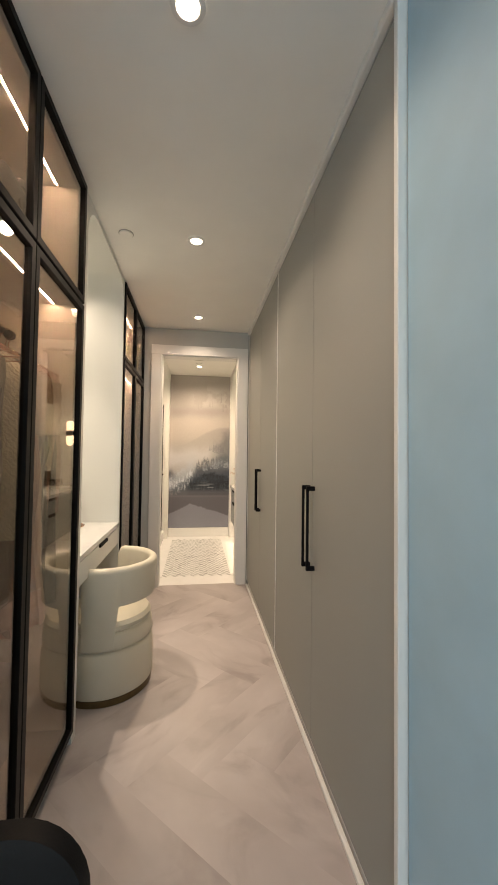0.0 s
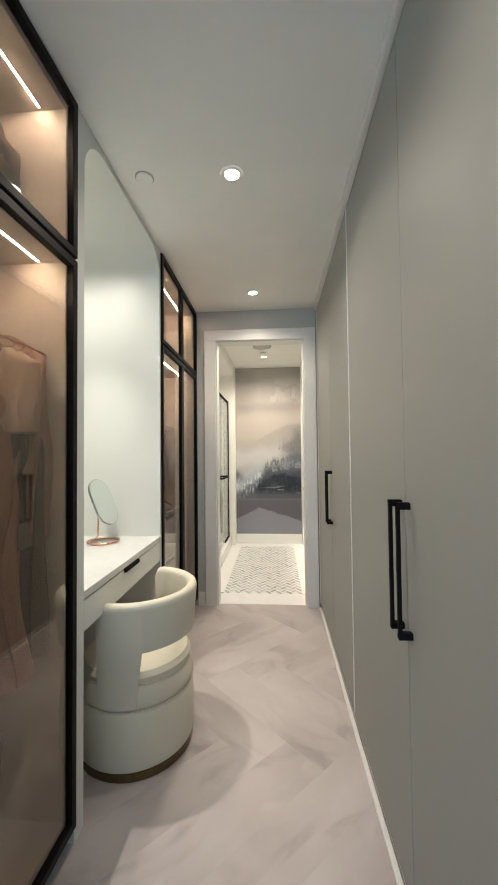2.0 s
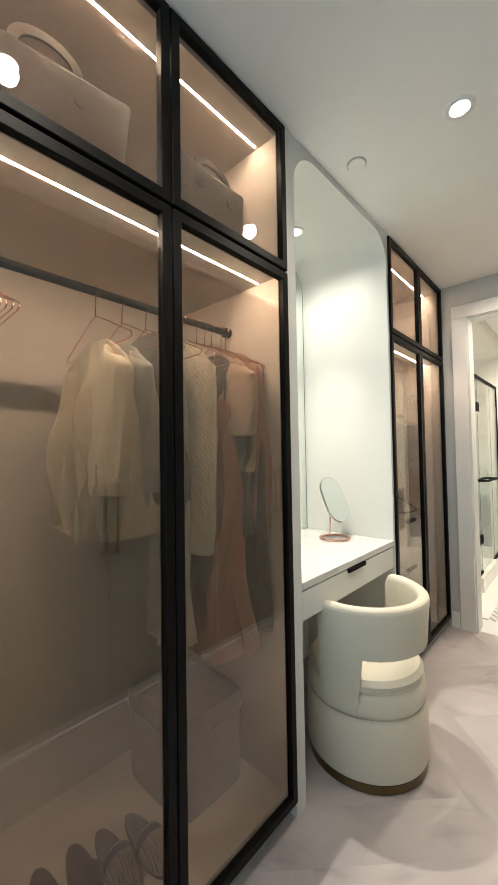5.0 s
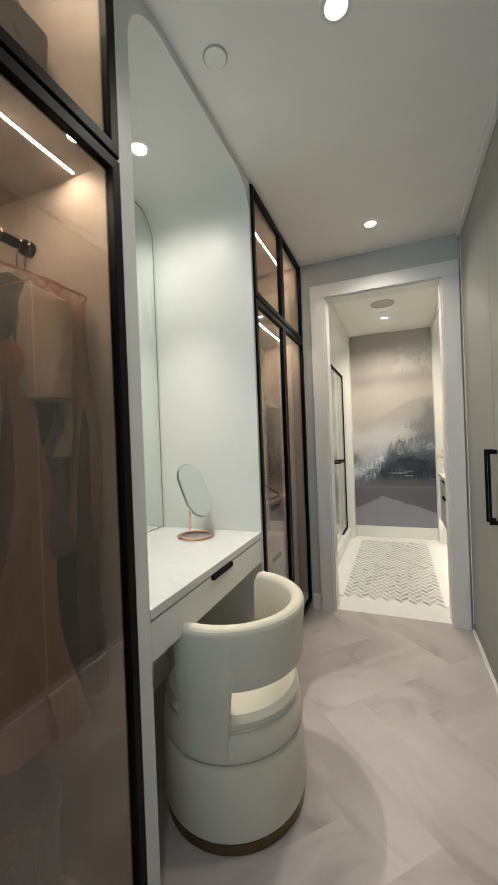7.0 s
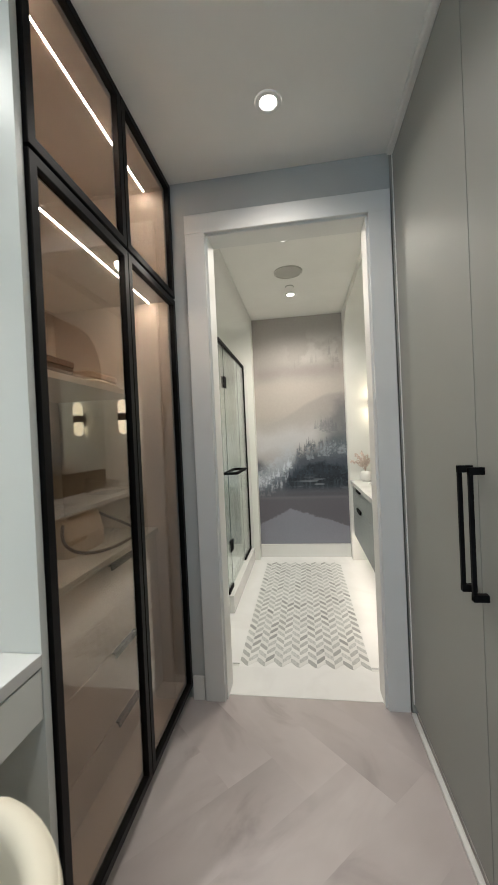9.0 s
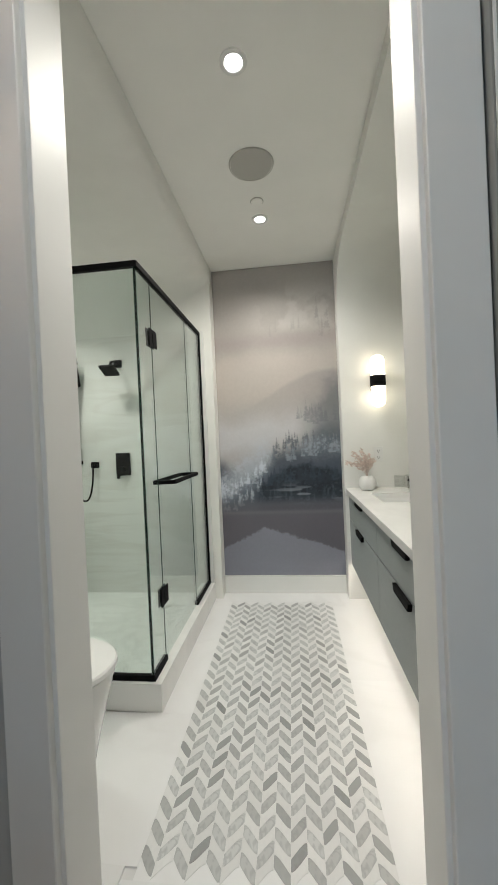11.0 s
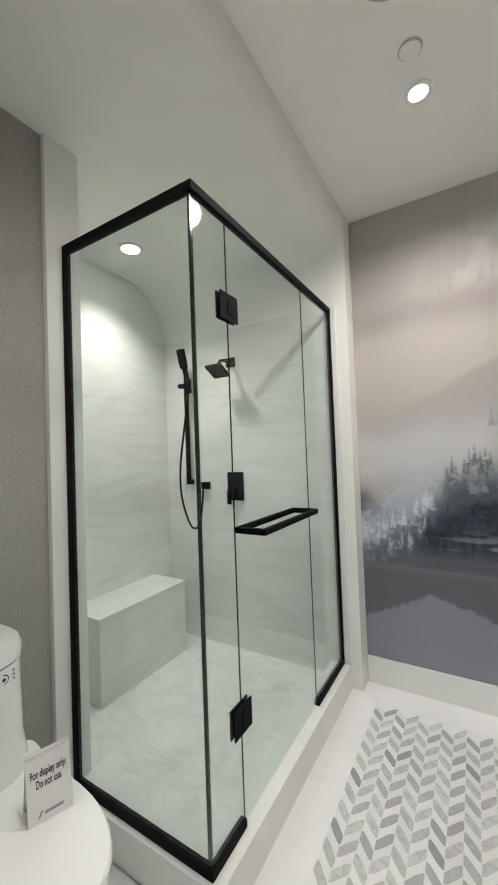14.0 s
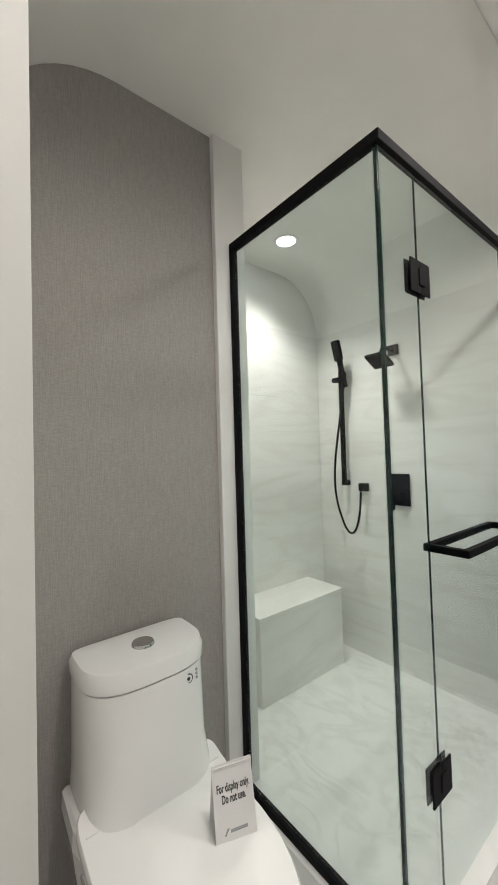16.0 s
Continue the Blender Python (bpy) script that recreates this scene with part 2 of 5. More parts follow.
M_CREAM = material("cream_leather", (0.73, 0.68, 0.555), 0.42, vary=0.03, bump=0.18, bump_scale=300)
M_BRASS = material("brushed_brass", (0.20, 0.15, 0.08), 0.3, metal=1.0, vary=0.1, scale=40)
M_COPPER = material("rose_copper", (0.85, 0.50, 0.38), 0.18, metal=1.0, vary=0.06)
M_CHROME = material("satin_chrome", (0.72, 0.72, 0.72), 0.18, metal=1.0, vary=0.04)
M_DARKLEATHER = material("black_leather", (0.010, 0.009, 0.009), 0.55, vary=0.15, scale=20, bump=0.15, bump_scale=300, spec=0.12)
M_PAPER = material("white_card", (0.82, 0.81, 0.80), 0.6, vary=0.01)
M_INK = material("dark_ink", (0.05, 0.05, 0.055), 0.6)
M_GREYINK = material("grey_ink", (0.35, 0.36, 0.38), 0.6)
M_SPEAKER = material("grey_speaker_grille", (0.50, 0.49, 0.46), 0.7, vary=0.05, scale=300, bump=0.5, bump_scale=900)
M_PLANT = material("dried_pink_stems", (0.80, 0.67, 0.60), 0.8, vary=0.15, scale=40)
M_LED = glow("led_strip_light", (1.0, 0.85, 0.71), 185.0)
M_LEDW = glow("under_vanity_led", (1.0, 0.84, 0.64), 24.0)
M_BULB = glow("downlight_diffuser", (1.0, 0.93, 0.84), 22.0)
M_OPAL = glow("opal_glass_lit", (1.0, 0.80, 0.52), 4.0)


def fabric(name, colour, bump=0.4, scale=250, stretch=(1, 1, 1)):
    m = material(name, colour, 0.9, vary=0.08, scale=8, bump=bump, bump_scale=scale, sheen=0.3, stretch=stretch, spec=0.2)
    n, l = m.node_tree.nodes, m.node_tree.links
    weave = next(k for k in n if k.bl_idname == "ShaderNodeBump")
    tc, mp, nz, fold = n.new("ShaderNodeTexCoord"), n.new("ShaderNodeMapping"), n.new("ShaderNodeTexNoise"), n.new("ShaderNodeBump")
    mp.inputs["Scale"].default_value = (1.6, 1.6, 0.45)
    nz.inputs["Scale"].default_value, nz.inputs["Detail"].default_value, nz.inputs["Distortion"].default_value = 14.0, 3.0, 0.6
    fold.inputs["Strength"].default_value, fold.inputs["Distance"].default_value = 0.55, 0.02
    l.new(tc.outputs["Object"], mp.inputs["Vector"])
    l.new(mp.outputs["Vector"], nz.inputs["Vector"])
    l.new(nz.outputs["Fac"], fold.inputs["Height"])
    l.new(fold.outputs["Normal"], weave.inputs["Normal"])
    return m


# ---- building helpers ----


def link(name, bm, mat, smooth=False):
    me = bpy.data.meshes.new(name)
    bmesh.ops.recalc_face_normals(bm, faces=bm.faces[:])
    bm.to_mesh(me)
    bm.free()
    for m in (mat if isinstance(mat, (list, tuple)) else [mat]):
        me.materials.append(m)
    if smooth:
        me.polygons.foreach_set("use_smooth", [True] * len(me.polygons))
        me.set_sharp_from_angle(angle=radians(38))
    return new(name, me)


def part(name, bm, mat, parent, label="", smooth=False):
    ob = link(name, bm, mat, smooth)
    ob.parent = parent
    if label:
        tagged(ob, label=label)
    return ob


def thing(name, x, y, z, label, category, group="", rz=0):
    ob = new(name)
    ob.matrix_world = pose(x, y, z, 0, 0, rz)
    ob.empty_display_size = 0.05
    return tagged(ob, label, category, group)


def structure(name, bm, mat, label="", smooth=False):
    return tagged(link(name, bm, mat, smooth), label=label, kind="structure")


def box(x0, x1, y0, y1, z0, z1, bevel=0.0, bm=None, seg=2):
    part_bm = bmesh.new()
    bmesh.ops.create_cube(part_bm, size=1.0)
    for v in part_bm.verts:
        v.co = Vector((x0 + (v.co.x + 0.5) * (x1 - x0), y0 + (v.co.y + 0.5) * (y1 - y0), z0 + (v.co.z + 0.5) * (z1 - z0)))
    if bevel:
        bmesh.ops.bevel(part_bm, geom=part_bm.edges[:], offset=bevel, segments=seg, profile=0.5, affect="EDGES")
    if bm is None:
        return part_bm
    return merge(bm, part_bm)


def merge(bm, other):
    me = bpy.data.meshes.new("tmp")
    other.to_mesh(me)
    other.free()
    bm.from_mesh(me)
    bpy.data.meshes.remove(me)
    return bm


def moved(bm, m):
    bmesh.ops.transform(bm, matrix=m, verts=bm.verts[:])
    return bm


def cyl(r0, r1, z0, z1, n=24, bevel=0.0):
    bm = bmesh.new()
    bmesh.ops.create_cone(bm, cap_ends=True, segments=n, radius1=r0, radius2=r1, depth=z1 - z0)
    bmesh.ops.translate(bm, verts=bm.verts[:], vec=(0, 0, (z0 + z1) / 2))
    if bevel:
        rims = [e for e in bm.edges if abs(e.verts[0].co.z - e.verts[1].co.z) < 1e-6]
        bmesh.ops.bevel(bm, geom=rims, offset=bevel, segments=2, profile=0.5, affect="EDGES")
    return bm


def loft(rings, caps=True, closed=True):
    """Skin over rings of points of equal count."""
    bm = bmesh.new()
    vs = [[bm.verts.new(p) for p in ring] for ring in rings]
    n = len(rings[0])
    for a, b in zip(vs, vs[1:]):
        for i in range(n if closed else n - 1):
            j = (i + 1) % n
            bm.faces.new((a[i], a[j], b[j], b[i]))
    if caps:
        bm.faces.new(vs[0][::-1])
        bm.faces.new(vs[-1])
    return bm


def prism(points, axis, a, b):
    """A flat outline pushed from a to b along an axis; points are the two other coordinates in order."""
    def place(p, h):
        return (h, p[0], p[1]) if axis == "x" else (p[0], h, p[1]) if axis == "y" else (p[0], p[1], h)
    return loft([[place(p, a) for p in points], [place(p, b) for p in points]])


def tube(points, r, n=10, taper=1.0):
    """A round bar along a path."""
    pts = [Vector(p) for p in points]
    rings, up = [], Vector((0.31, 0.17, 0.93)).normalized()
    for i, p in enumerate(pts):
        d = (pts[min(i + 1, len(pts) - 1)] - pts[max(i - 1, 0)]).normalized()
        a = d.cross(up)
        if a.length < 1e-3:
            a = d.cross(Vector((1, 0, 0)))
        a.normalize()
        b = d.cross(a)
        rr = r * (1 + (taper - 1) * i / max(1, len(pts) - 1))
        rings.append([p + (a * math.cos(2 * math.pi * k / n) + b * math.sin(2 * math.pi * k / n)) * rr for k in range(n)])
    return loft(rings)


def arc(cx, cy, r, a0, a1, n=10):
    return [(cx + r * math.cos(radians(a0 + (a1 - a0) * i / n)), cy + r * math.sin(radians(a0 + (a1 - a0) * i / n))) for i in range(n + 1)]


def superellipse(cx, cy, z, a, b, e=2.6, n=32):
    out = []
    for i in range(n):
        t = 2 * math.pi * i / n
        c, s = math.cos(t), math.sin(t)
        out.append((cx + a * math.copysign(abs(c) ** (2 / e), c), cy + b * math.copysign(abs(s) ** (2 / e), s), z))
    return out


def bezier(p0, p1, p2, p3, n=14):
    p0, p1, p2, p3 = map(Vector, (p0, p1, p2, p3))
    return [p0 * (1 - t) ** 3 + p1 * 3 * t * (1 - t) ** 2 + p2 * 3 * t * t * (1 - t) + p3 * t ** 3 for t in (i / n for i in range(n + 1))]


def arch_outline(y0, y1, a, b, spring, r, top):
    """Wall from y0 to y1 with an arched opening from a to b that reaches the floor."""
    return [(y0, 0), (a, 0), (a, spring)] + arc(a + r, spring, r, 180, 90, 12)[1:] + arc(b - r, spring, r, 90, 0, 12) + [(b, 0), (y1, 0), (y1, top), (y0, top)]


# ---- structure ----
XL, XR = 0.03, 1.03          # fronts of the two closet runs
DOOR_Y, BATH_Y = 4.08, 4.20  # two faces of the wall between closet and bathroom
SW, SE = 0.125, 1.035        # bathroom faces of the two arched sides
END_Y, MURAL_Y = 6.10, 6.21

structure("floor_base", box(-1.9, 1.7, -2.5, 4.115, -0.1, -0.006), M_GROUT, "pale underlay below the planks")
structure("floor_bathroom", box(-1.3, 1.7, 4.115, 6.4, -0.1, -0.006), M_GROUT, "pale mortar bed of the bathroom floor")
structure("ceiling", box(-1.9, 1.7, -2.5, 4.14, CEIL, CEIL + 0.1), M_CEIL, "matte off-white closet ceiling")
structure("ceiling_bathroom", box(-1.3, 1.7, 4.14, 6.4, CEIL, CEIL + 0.1), M_CEIL, "matte off-white bathroom ceiling")
structure("wall_east", box(1.035, 1.135, -2.5, 1.285, 0, CEIL), M_BLUE, "pale blue bedroom wall")
structure("wall_east_behind_wardrobe", box(1.62, 1.7, 1.285, DOOR_Y, 0, CEIL), M_PAINT)
structure("wall_south_east_return", box(1.135, 1.62, 1.2, 1.285, 0, CEIL), M_PAINT)
structure("wall_bedroom_west", box(-1.9, -1.8, -2.5, 0.7, 0, CEIL), M_PAINT)
structure("wall_bedroom_north", box(-1.8, -0.62, 0.6, 0.7, 0, CEIL), M_PAINT)
structure("wall_west", box(-0.72, -0.62, 0.7, DOOR_Y, 0, CEIL), M_PAINT)
south = bmesh.new()
for b in ((-1.8, -1.25, 0, CEIL), (0.65, 1.035, 0, CEIL), (-1.25, 0.65, 0, 0.65), (-1.25, 0.65, 2.25, CEIL)):
    box(b[0], b[1], -2.5, -2.4, b[2], b[3], bm=south)
structure("wall_south", south, M_PAINT)

# wall with the doorway
dw = bmesh.new()
box(-0.62, 0.185, DOOR_Y, BATH_Y, 0, CEIL, bm=dw)
box(0.93, 1.70, DOOR_Y, BATH_Y, 0, CEIL, bm=dw)
box(0.185, 0.93, DOOR_Y, BATH_Y, 2.2, CEIL, bm=dw)
structure("wall_north", dw, M_WALLGREY, "pale grey painted wall with a doorway")


def casing():
    root = tagged(thing("door_1", 0.557, DOOR_Y, 0, "white painted door casing round an open doorway", "door casing"), kind="structure")
    w = 0.372
    for sx in (-1, 1):
        outline = [(w - 0.004, 0.0), (w + 0.09, 0.0), (w + 0.09, -0.017), (w + 0.088, -0.019), (w - 0.002, -0.019), (w - 0.004, -0.017)]
        part("casing_side", prism([(sx * p[0], p[1]) for p in outline], "z", 0, 2.196), M_TRIM, root)
        part("jamb", box(min(sx * w, sx * (w - 0.014)), max(sx * w, sx * (w - 0.014)), -0.002, 0.122, 0, 2.2, 0.002), M_TRIM, root)
    head = prism([(0, 2.196), (-0.017, 2.196), (-0.019, 2.198), (-0.019, 2.284), (-0.017, 2.286), (0, 2.286)], "x", -w - 0.09, w + 0.09)
    part("casing_head", head, M_TRIM, root)
    part("head_jamb", box(-w, w, -0.002, 0.122, 2.186, 2.2, 0.002), M_TRIM, root)
    return root


casing()

# bathroom: two arched sides, back walls, mural wall
def west_vault():
    """Vault with a soft curve at the back wall that straightens out towards the room."""
    rings = []
    for x, spring, r in ((-1.2, 2.0, 0.33), (-0.56, 2.0, 0.33), (-0.3, 2.06, 0.27), (-0.02, 2.22, 0.11), (SW - 0.06, 2.28, 0.06), (SW - 0.025, 2.305, 0.06), (SW - 0.008, 2.335, 0.06), (SW, 2.375, 0.06)):
        rings.append([(x, y, z) for y, z in arch_outline(BATH_Y, MURAL_Y + 0.1, 4.262, END_Y, spring, r, CEIL - 0.002)])
    return loft(rings)


structure("wall_bathroom_west", west_vault(), M_PAINT, "off-white vaulted alcove over toilet and shower", True)
structure("wall_bathroom_east", prism(arch_outline(BATH_Y, MURAL_Y + 0.1, 4.262, END_Y, 2.02, 0.36, CEIL - 0.002), "x", SE, 1.62), M_PAINT, "off-white vaulted alcove over the vanity", True)
structure("wall_toilet_back", box(-0.66, -0.56, 4.262, 4.905, 0, 2.335), M_GREYWALL, "grey woven wallcovering behind the toilet")
structure("wall_shower_stub", box(-1.2, -0.54, 4.905, 5.03, 0, 2.335, 0.003), M_TRIM, "white end of the shower partition")
structure("wall_shower_back", box(-1.24, -1.15, 5.03, END_Y, 0, 2.335), M_PAINT)
structure("wall_vanity_back", box(1.54, 1.62, 4.262, END_Y, 0, 2.40), M_BRONZEWALL, "dark bronze wallcovering behind the vanity mirror")
structure("wall_mural", box(SW, SE, MURAL_Y, MURAL_Y + 0.1, 0, CEIL), M_PAINT)
structure("baseboard", box(SW + 0.002, SE - 0.002, MURAL_Y - 0.016, MURAL_Y - 0.002, 0, 0.132, 0.003), M_TRIM, "white painted baseboard under the mural")
structure("baseboard_toilet", box(-0.56, -0.546, 4.262, 4.905, 0, 0.11, 0.003), M_TRIM, "white baseboard behind the toilet")
structure("baseboard_stub", box(0.035, 0.09, DOOR_Y - 0.016, DOOR_Y - 0.001, 0, 0.11, 0.002), M_TRIM, "short white baseboard beside the door casing")
structure("baseboard_bedroom", box(1.02, 1.034, -2.4, 1.26, 0, 0.11, 0.003), M_TRIM)

# arched vanity niche in the closet wall
NA, NB = 2.235, 3.09
structure("wall_niche", prism(arch_outline(2.178, 3.112, NA, NB, 2.27, 0.15, CEIL - 0.003), "x", -0.615, 0.02), M_GLOSSW, "white lacquered arched niche round the dressing table", True)
structure("wall_niche_back", box(-0.61, -0.529, NA + 0.001, NB - 0.001, 0, CEIL - 0.034), M_GLOSSW)


def niche_mirror():
    root = thing("wall_mirror", -0.527, (NA + NB) / 2, 0.79, "tall frameless mirror with rounded top corners above the dressing table", "mirror")
    w, h, r = (NB - NA) / 2 - 0.0025, 1.62, 0.13
    e = 0.0045
    outline = [(-w + e, 0), (w - e, 0)] + arc(w - r, h - r, r - e, 0, 90, 10) + arc(-w + r, h - r, r - e, 90, 180, 10)
    part("glass", prism(outline, "x", 0, 0.005), M_MIRROR, root)
    rim = [(-w - 0.002, 0), (w + 0.002, 0)] + arc(w - r, h - r, r + 0.002, 0, 90, 10) + arc(-w + r, h - r, r + 0.002, 90, 180, 10)
    part("rim", prism(rim, "x", -0.0015, 0.0035), M_EDGE, root, "dark green glass edge")


niche_mirror()


def light_fitting(x, y, z, r=0.033):
    root = thing("ceiling_downlight", x, y, z, "small round recessed ceiling downlight, lit", "downlight", "recessed downlights")
    ring = [[(rr * math.cos(2 * math.pi * k / 32), rr * math.sin(2 * math.pi * k / 32), zz) for k in range(32)] for rr, zz in ((r + 0.016, -0.0005), (r + 0.014, -0.006), (r, -0.007), (r - 0.004, -0.002))]
    part("trim_ring", loft(ring, caps=False), M_TRIM, root, smooth=True)
    part("diffuser", cyl(r - 0.004, r - 0.004, -0.004, -0.001, 32), M_BULB, root, "glowing frosted lens")
    return root


for x, y, z in DOWNLIGHTS:
    light_fitting(x, y, z)
light_fitting(-0.30, 2.70, 2.42)
light_fitting(-0.86, 5.56, 2.33, 0.05)


def ceiling_cap(x, y, r, name, label):
    root = thing(name, x, y, CEIL, label, "ceiling cap")
    part("cap", cyl(r, r * 0.97, -0.008, -0.002, 32, 0.002), M_CEIL, root)
    # grey disc behind the cap, its colour paints the shadow line round the edge
    part("painted_shadow_ring", cyl(r + 0.004, r + 0.004, -0.003, -0.0005, 32), M_SPEAKER, root)


ceiling_cap(0.132, 2.53, 0.036, "sprinkler_cover", "flat round off-white sprinkler cover on the ceiling")
ceiling_cap(0.547, 5.43, 0.032, "sprinkler_cover", "flat round off-white sprinkler cover on the ceiling")
sp = thing("ceiling_speaker", 0.546, 5.155, CEIL, "round flush grey ceiling speaker grille", "speaker")
part("grille", cyl(0.098, 0.096, -0.007, -0.001, 48, 0.002), M_SPEAKER, sp)
part("rim", loft([[(rr * math.cos(2 * math.pi * k / 48), rr * math.sin(2 * math.pi * k / 48), zz) for k in range(48)] for rr, zz in ((0.106, -0.0005), (0.104, -0.007), (0.099, -0.0075))], caps=False), M_SPEAKER, sp, smooth=True)

# ---- closets with bronze glass doors ----


def glass_closet(y0, y1, splits, label, x_back=-0.605):
    root = thing("glass_wardrobe", 0, y0, 0, label, "wardrobe", "glass-fronted wardrobes")
    L = y1 - y0
    part("back_panel", box(x_back, x_back + 0.015, 0, L, 0.075, 2.44), M_CARCASS, root)
    for a in (0.0, L - 0.018):
        part("side_panel", box(x_back + 0.015, -0.004, a, a + 0.018, 0.0, 2.44, 0.001), M_CARCASS, root)
    for z in (0.062, 1.893, 2.415):
        part("shelf", box(x_back + 0.015, -0.006, 0.018, L - 0.018, z, z + 0.022, 0.001), M_CARCASS, root)
    part("plinth", box(-0.02, -0.002, 0.0, L, 0.0, 0.058), M_VANITY, root, "grey recessed plinth")
    for z in (1.893, 2.415):
        rail = part("light_channel", box(-0.096, -0.084, 0.03, L - 0.03, z - 0.0012, z - 0.0002), M_CHROME, root)
        led = part("led_strip", box(-0.0928, -0.0872, 0.032, L - 0.032, z - 0.0022, z - 0.0012), M_LED, rail, "warm white LED strip, lit")
    edges = [y0] + splits + [y1]
    for a, b in zip(edges, edges[1:]):
        for z0, z1 in ((0.06, 1.900), (1.910, 2.442)):
            a0, b0, f, d = a - y0 + 0.002, b - y0 - 0.002, 0.028, 0.024
            x0, x1 = XL - d, XL
            def outline(x, k):
                return [(x, a0 + k, z0 + k), (x, b0 - k, z0 + k), (x, b0 - k, z1 - k), (x, a0 + k, z1 - k)]
            bm = loft([outline(x0, 0), outline(x1 - 0.002, 0), outline(x1, 0.002), outline(x1, f - 0.002), outline(x1 - 0.002, f), outline(x0, f), outline(x0, 0)], caps=False)
            bmesh.ops.remove_doubles(bm, verts=bm.verts[:], dist=1e-5)
            door = part("door", bm, M_FRAME, root, "slim black aluminium door frame")
            part("glass", box(x0 + 0.009, x0 + 0.013, a0 + f - 0.006, b0 - f + 0.006, z0 + f - 0.006, z1 - f + 0.006), M_BRONZE, door, "bronze tinted glass")
    return root


near = glass_closet(0.71, 2.176, [1.194, 1.674], "tall black-framed wardrobe with bronze glass doors and lit interior")
far = glass_closet(3.114, 4.078, [3.592], "black-framed wardrobe with bronze glass doors beside the doorway")

# ---- white wardrobes ----


def handle(z0, z1, out):
    """Square bar pull with two end posts."""
    bm = bmesh.new()
    box(-out, -out + 0.010, -0.006, 0.006, z0, z1, 0.0015, bm)
    box(-out, 0, -0.008, 0.008, z0, z0 + 0.018, 0.0015, bm)
    box(-out, 0, -0.008, 0.008, z1 - 0.018, z1, 0.0015, bm)
    return bm


def white_wardrobe(y0, y1, gap, low, high):
    root = thing("white_wardrobe", XR, y0, 0, "off-white lacquered wardrobe with two flat doors and black pulls", "wardrobe", "white wardrobes")
    L = y1 - y0
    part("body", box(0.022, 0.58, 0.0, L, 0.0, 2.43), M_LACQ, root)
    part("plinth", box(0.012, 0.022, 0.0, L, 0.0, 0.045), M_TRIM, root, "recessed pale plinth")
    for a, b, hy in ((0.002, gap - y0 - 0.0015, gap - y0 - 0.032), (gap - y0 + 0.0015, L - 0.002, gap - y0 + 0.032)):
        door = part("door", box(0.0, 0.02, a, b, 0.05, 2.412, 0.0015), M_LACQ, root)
        h = part("handle", moved(handle(low, high, 0.036), Matrix.Translation((0, hy, 0))), M_BLACK, door, "square black metal bar pull")
    part("seam_strip", box(-0.004, 0.02, L - 0.007, L - 0.0025, 0.05, 2.412, 0.0008), M_TRIM, root, "pale edge strip")
    return root


white_wardrobe(1.315, 2.752, 2.018, 0.768, 1.12)
white_wardrobe(2.753, 4.045, 3.362, 0.81, 1.137)
structure("trim_wardrobe_end", box(1.012, 1.06, 1.292, 1.312, 0, 2.448, 0.003), M_TRIM, "white vertical end trim of the wardrobe run")
structure("trim_ceiling", box(1.008, 1.036, 1.316, 4.05, 2.416, 2.448, 0.006), M_TRIM, "slim white ceiling trim above the wardrobes")
structure("trim_floor", box(1.016, 1.034, 1.316, 4.04, 0.0, 0.016, 0.004), M_TRIM, "slim white floor trim below the wardrobes")
structure("trim_filler", box(1.024, 1.09, 4.046, 4.0795, 0, 2.446, 0.001), M_LACQ)

# ---- dressing table ----


def dressing_table():
    root = thing("dressing_table", 0.02, NA, 0, "white built-in dressing table with a slim drawer in the niche", "dressing table")
    L = NB - NA
    part("tabletop", box(-0.566, 0.002, 0.001, L - 0.001, 0.757, 0.785, 0.002), M_DESKTOP, root, "white stone top")
    part("carcass", box(-0.56, -0.022, 0.001, L - 0.001, 0.648, 0.756), M_GLOSSW, root)
    d = part("drawer_front", box(-0.021, -0.001, 0.003, L - 0.003, 0.645, 0.752, 0.0015), M_GLOSSW, root)
    part("pull", box(-0.012, 0.010, 0.345, 0.505, 0.738, 0.756, 0.002), M_BLACK, d, "black tab pull")


dressing_table()


def vanity_mirror():
    root = thing("tabletop_mirror", -0.245, 2.94, 0.785, "oval tilting mirror on a rose copper ring stand", "mirror", rz=-12)
    ring = [(0.08 * math.cos(2 * math.pi * k / 40), 0.08 * math.sin(2 * math.pi * k / 40), 0.006) for k in range(41)]
    part("base_ring", tube(ring, 0.005, 10), M_COPPER, root, smooth=True)
    inner = [(0.069 * math.cos(2 * math.pi * k / 40), 0.069 * math.sin(2 * math.pi * k / 40), 0.006) for k in range(41)]
    part("base_ring", tube(inner, 0.004, 10), M_COPPER, root, smooth=True)
    part("stem", tube([(-0.072, 0, 0.006), (-0.05, 0, 0.012), (-0.035, 0, 0.03), (-0.032, 0, 0.1), (-0.032, 0, 0.2)], 0.0045, 10), M_COPPER, root, smooth=True)
    n, tilt = 40, pose(-0.012, 0.017, 0.212, 0, -24, 0)
    def oval(s, h):
        out = []
        for k in range(n):
            a = 2 * math.pi * k / n
            out.append((h, 0.084 * s * math.cos(a), 0.048 * math.copysign(1, math.sin(a)) + 0.084 * s * math.sin(a) if abs(math.sin(a)) > 1e-6 else 0))
        return out
    part("frame", moved(loft([oval(0.96, -0.006), oval(1.0, -0.004), oval(1.0, 0.003), oval(0.95, 0.004)]), tilt), M_CHROME, root, "thin silver rim", True)
    part("glass", moved(loft([oval(0.94, 0.0042), oval(0.94, 0.0055)]), tilt), M_MIRROR, root)


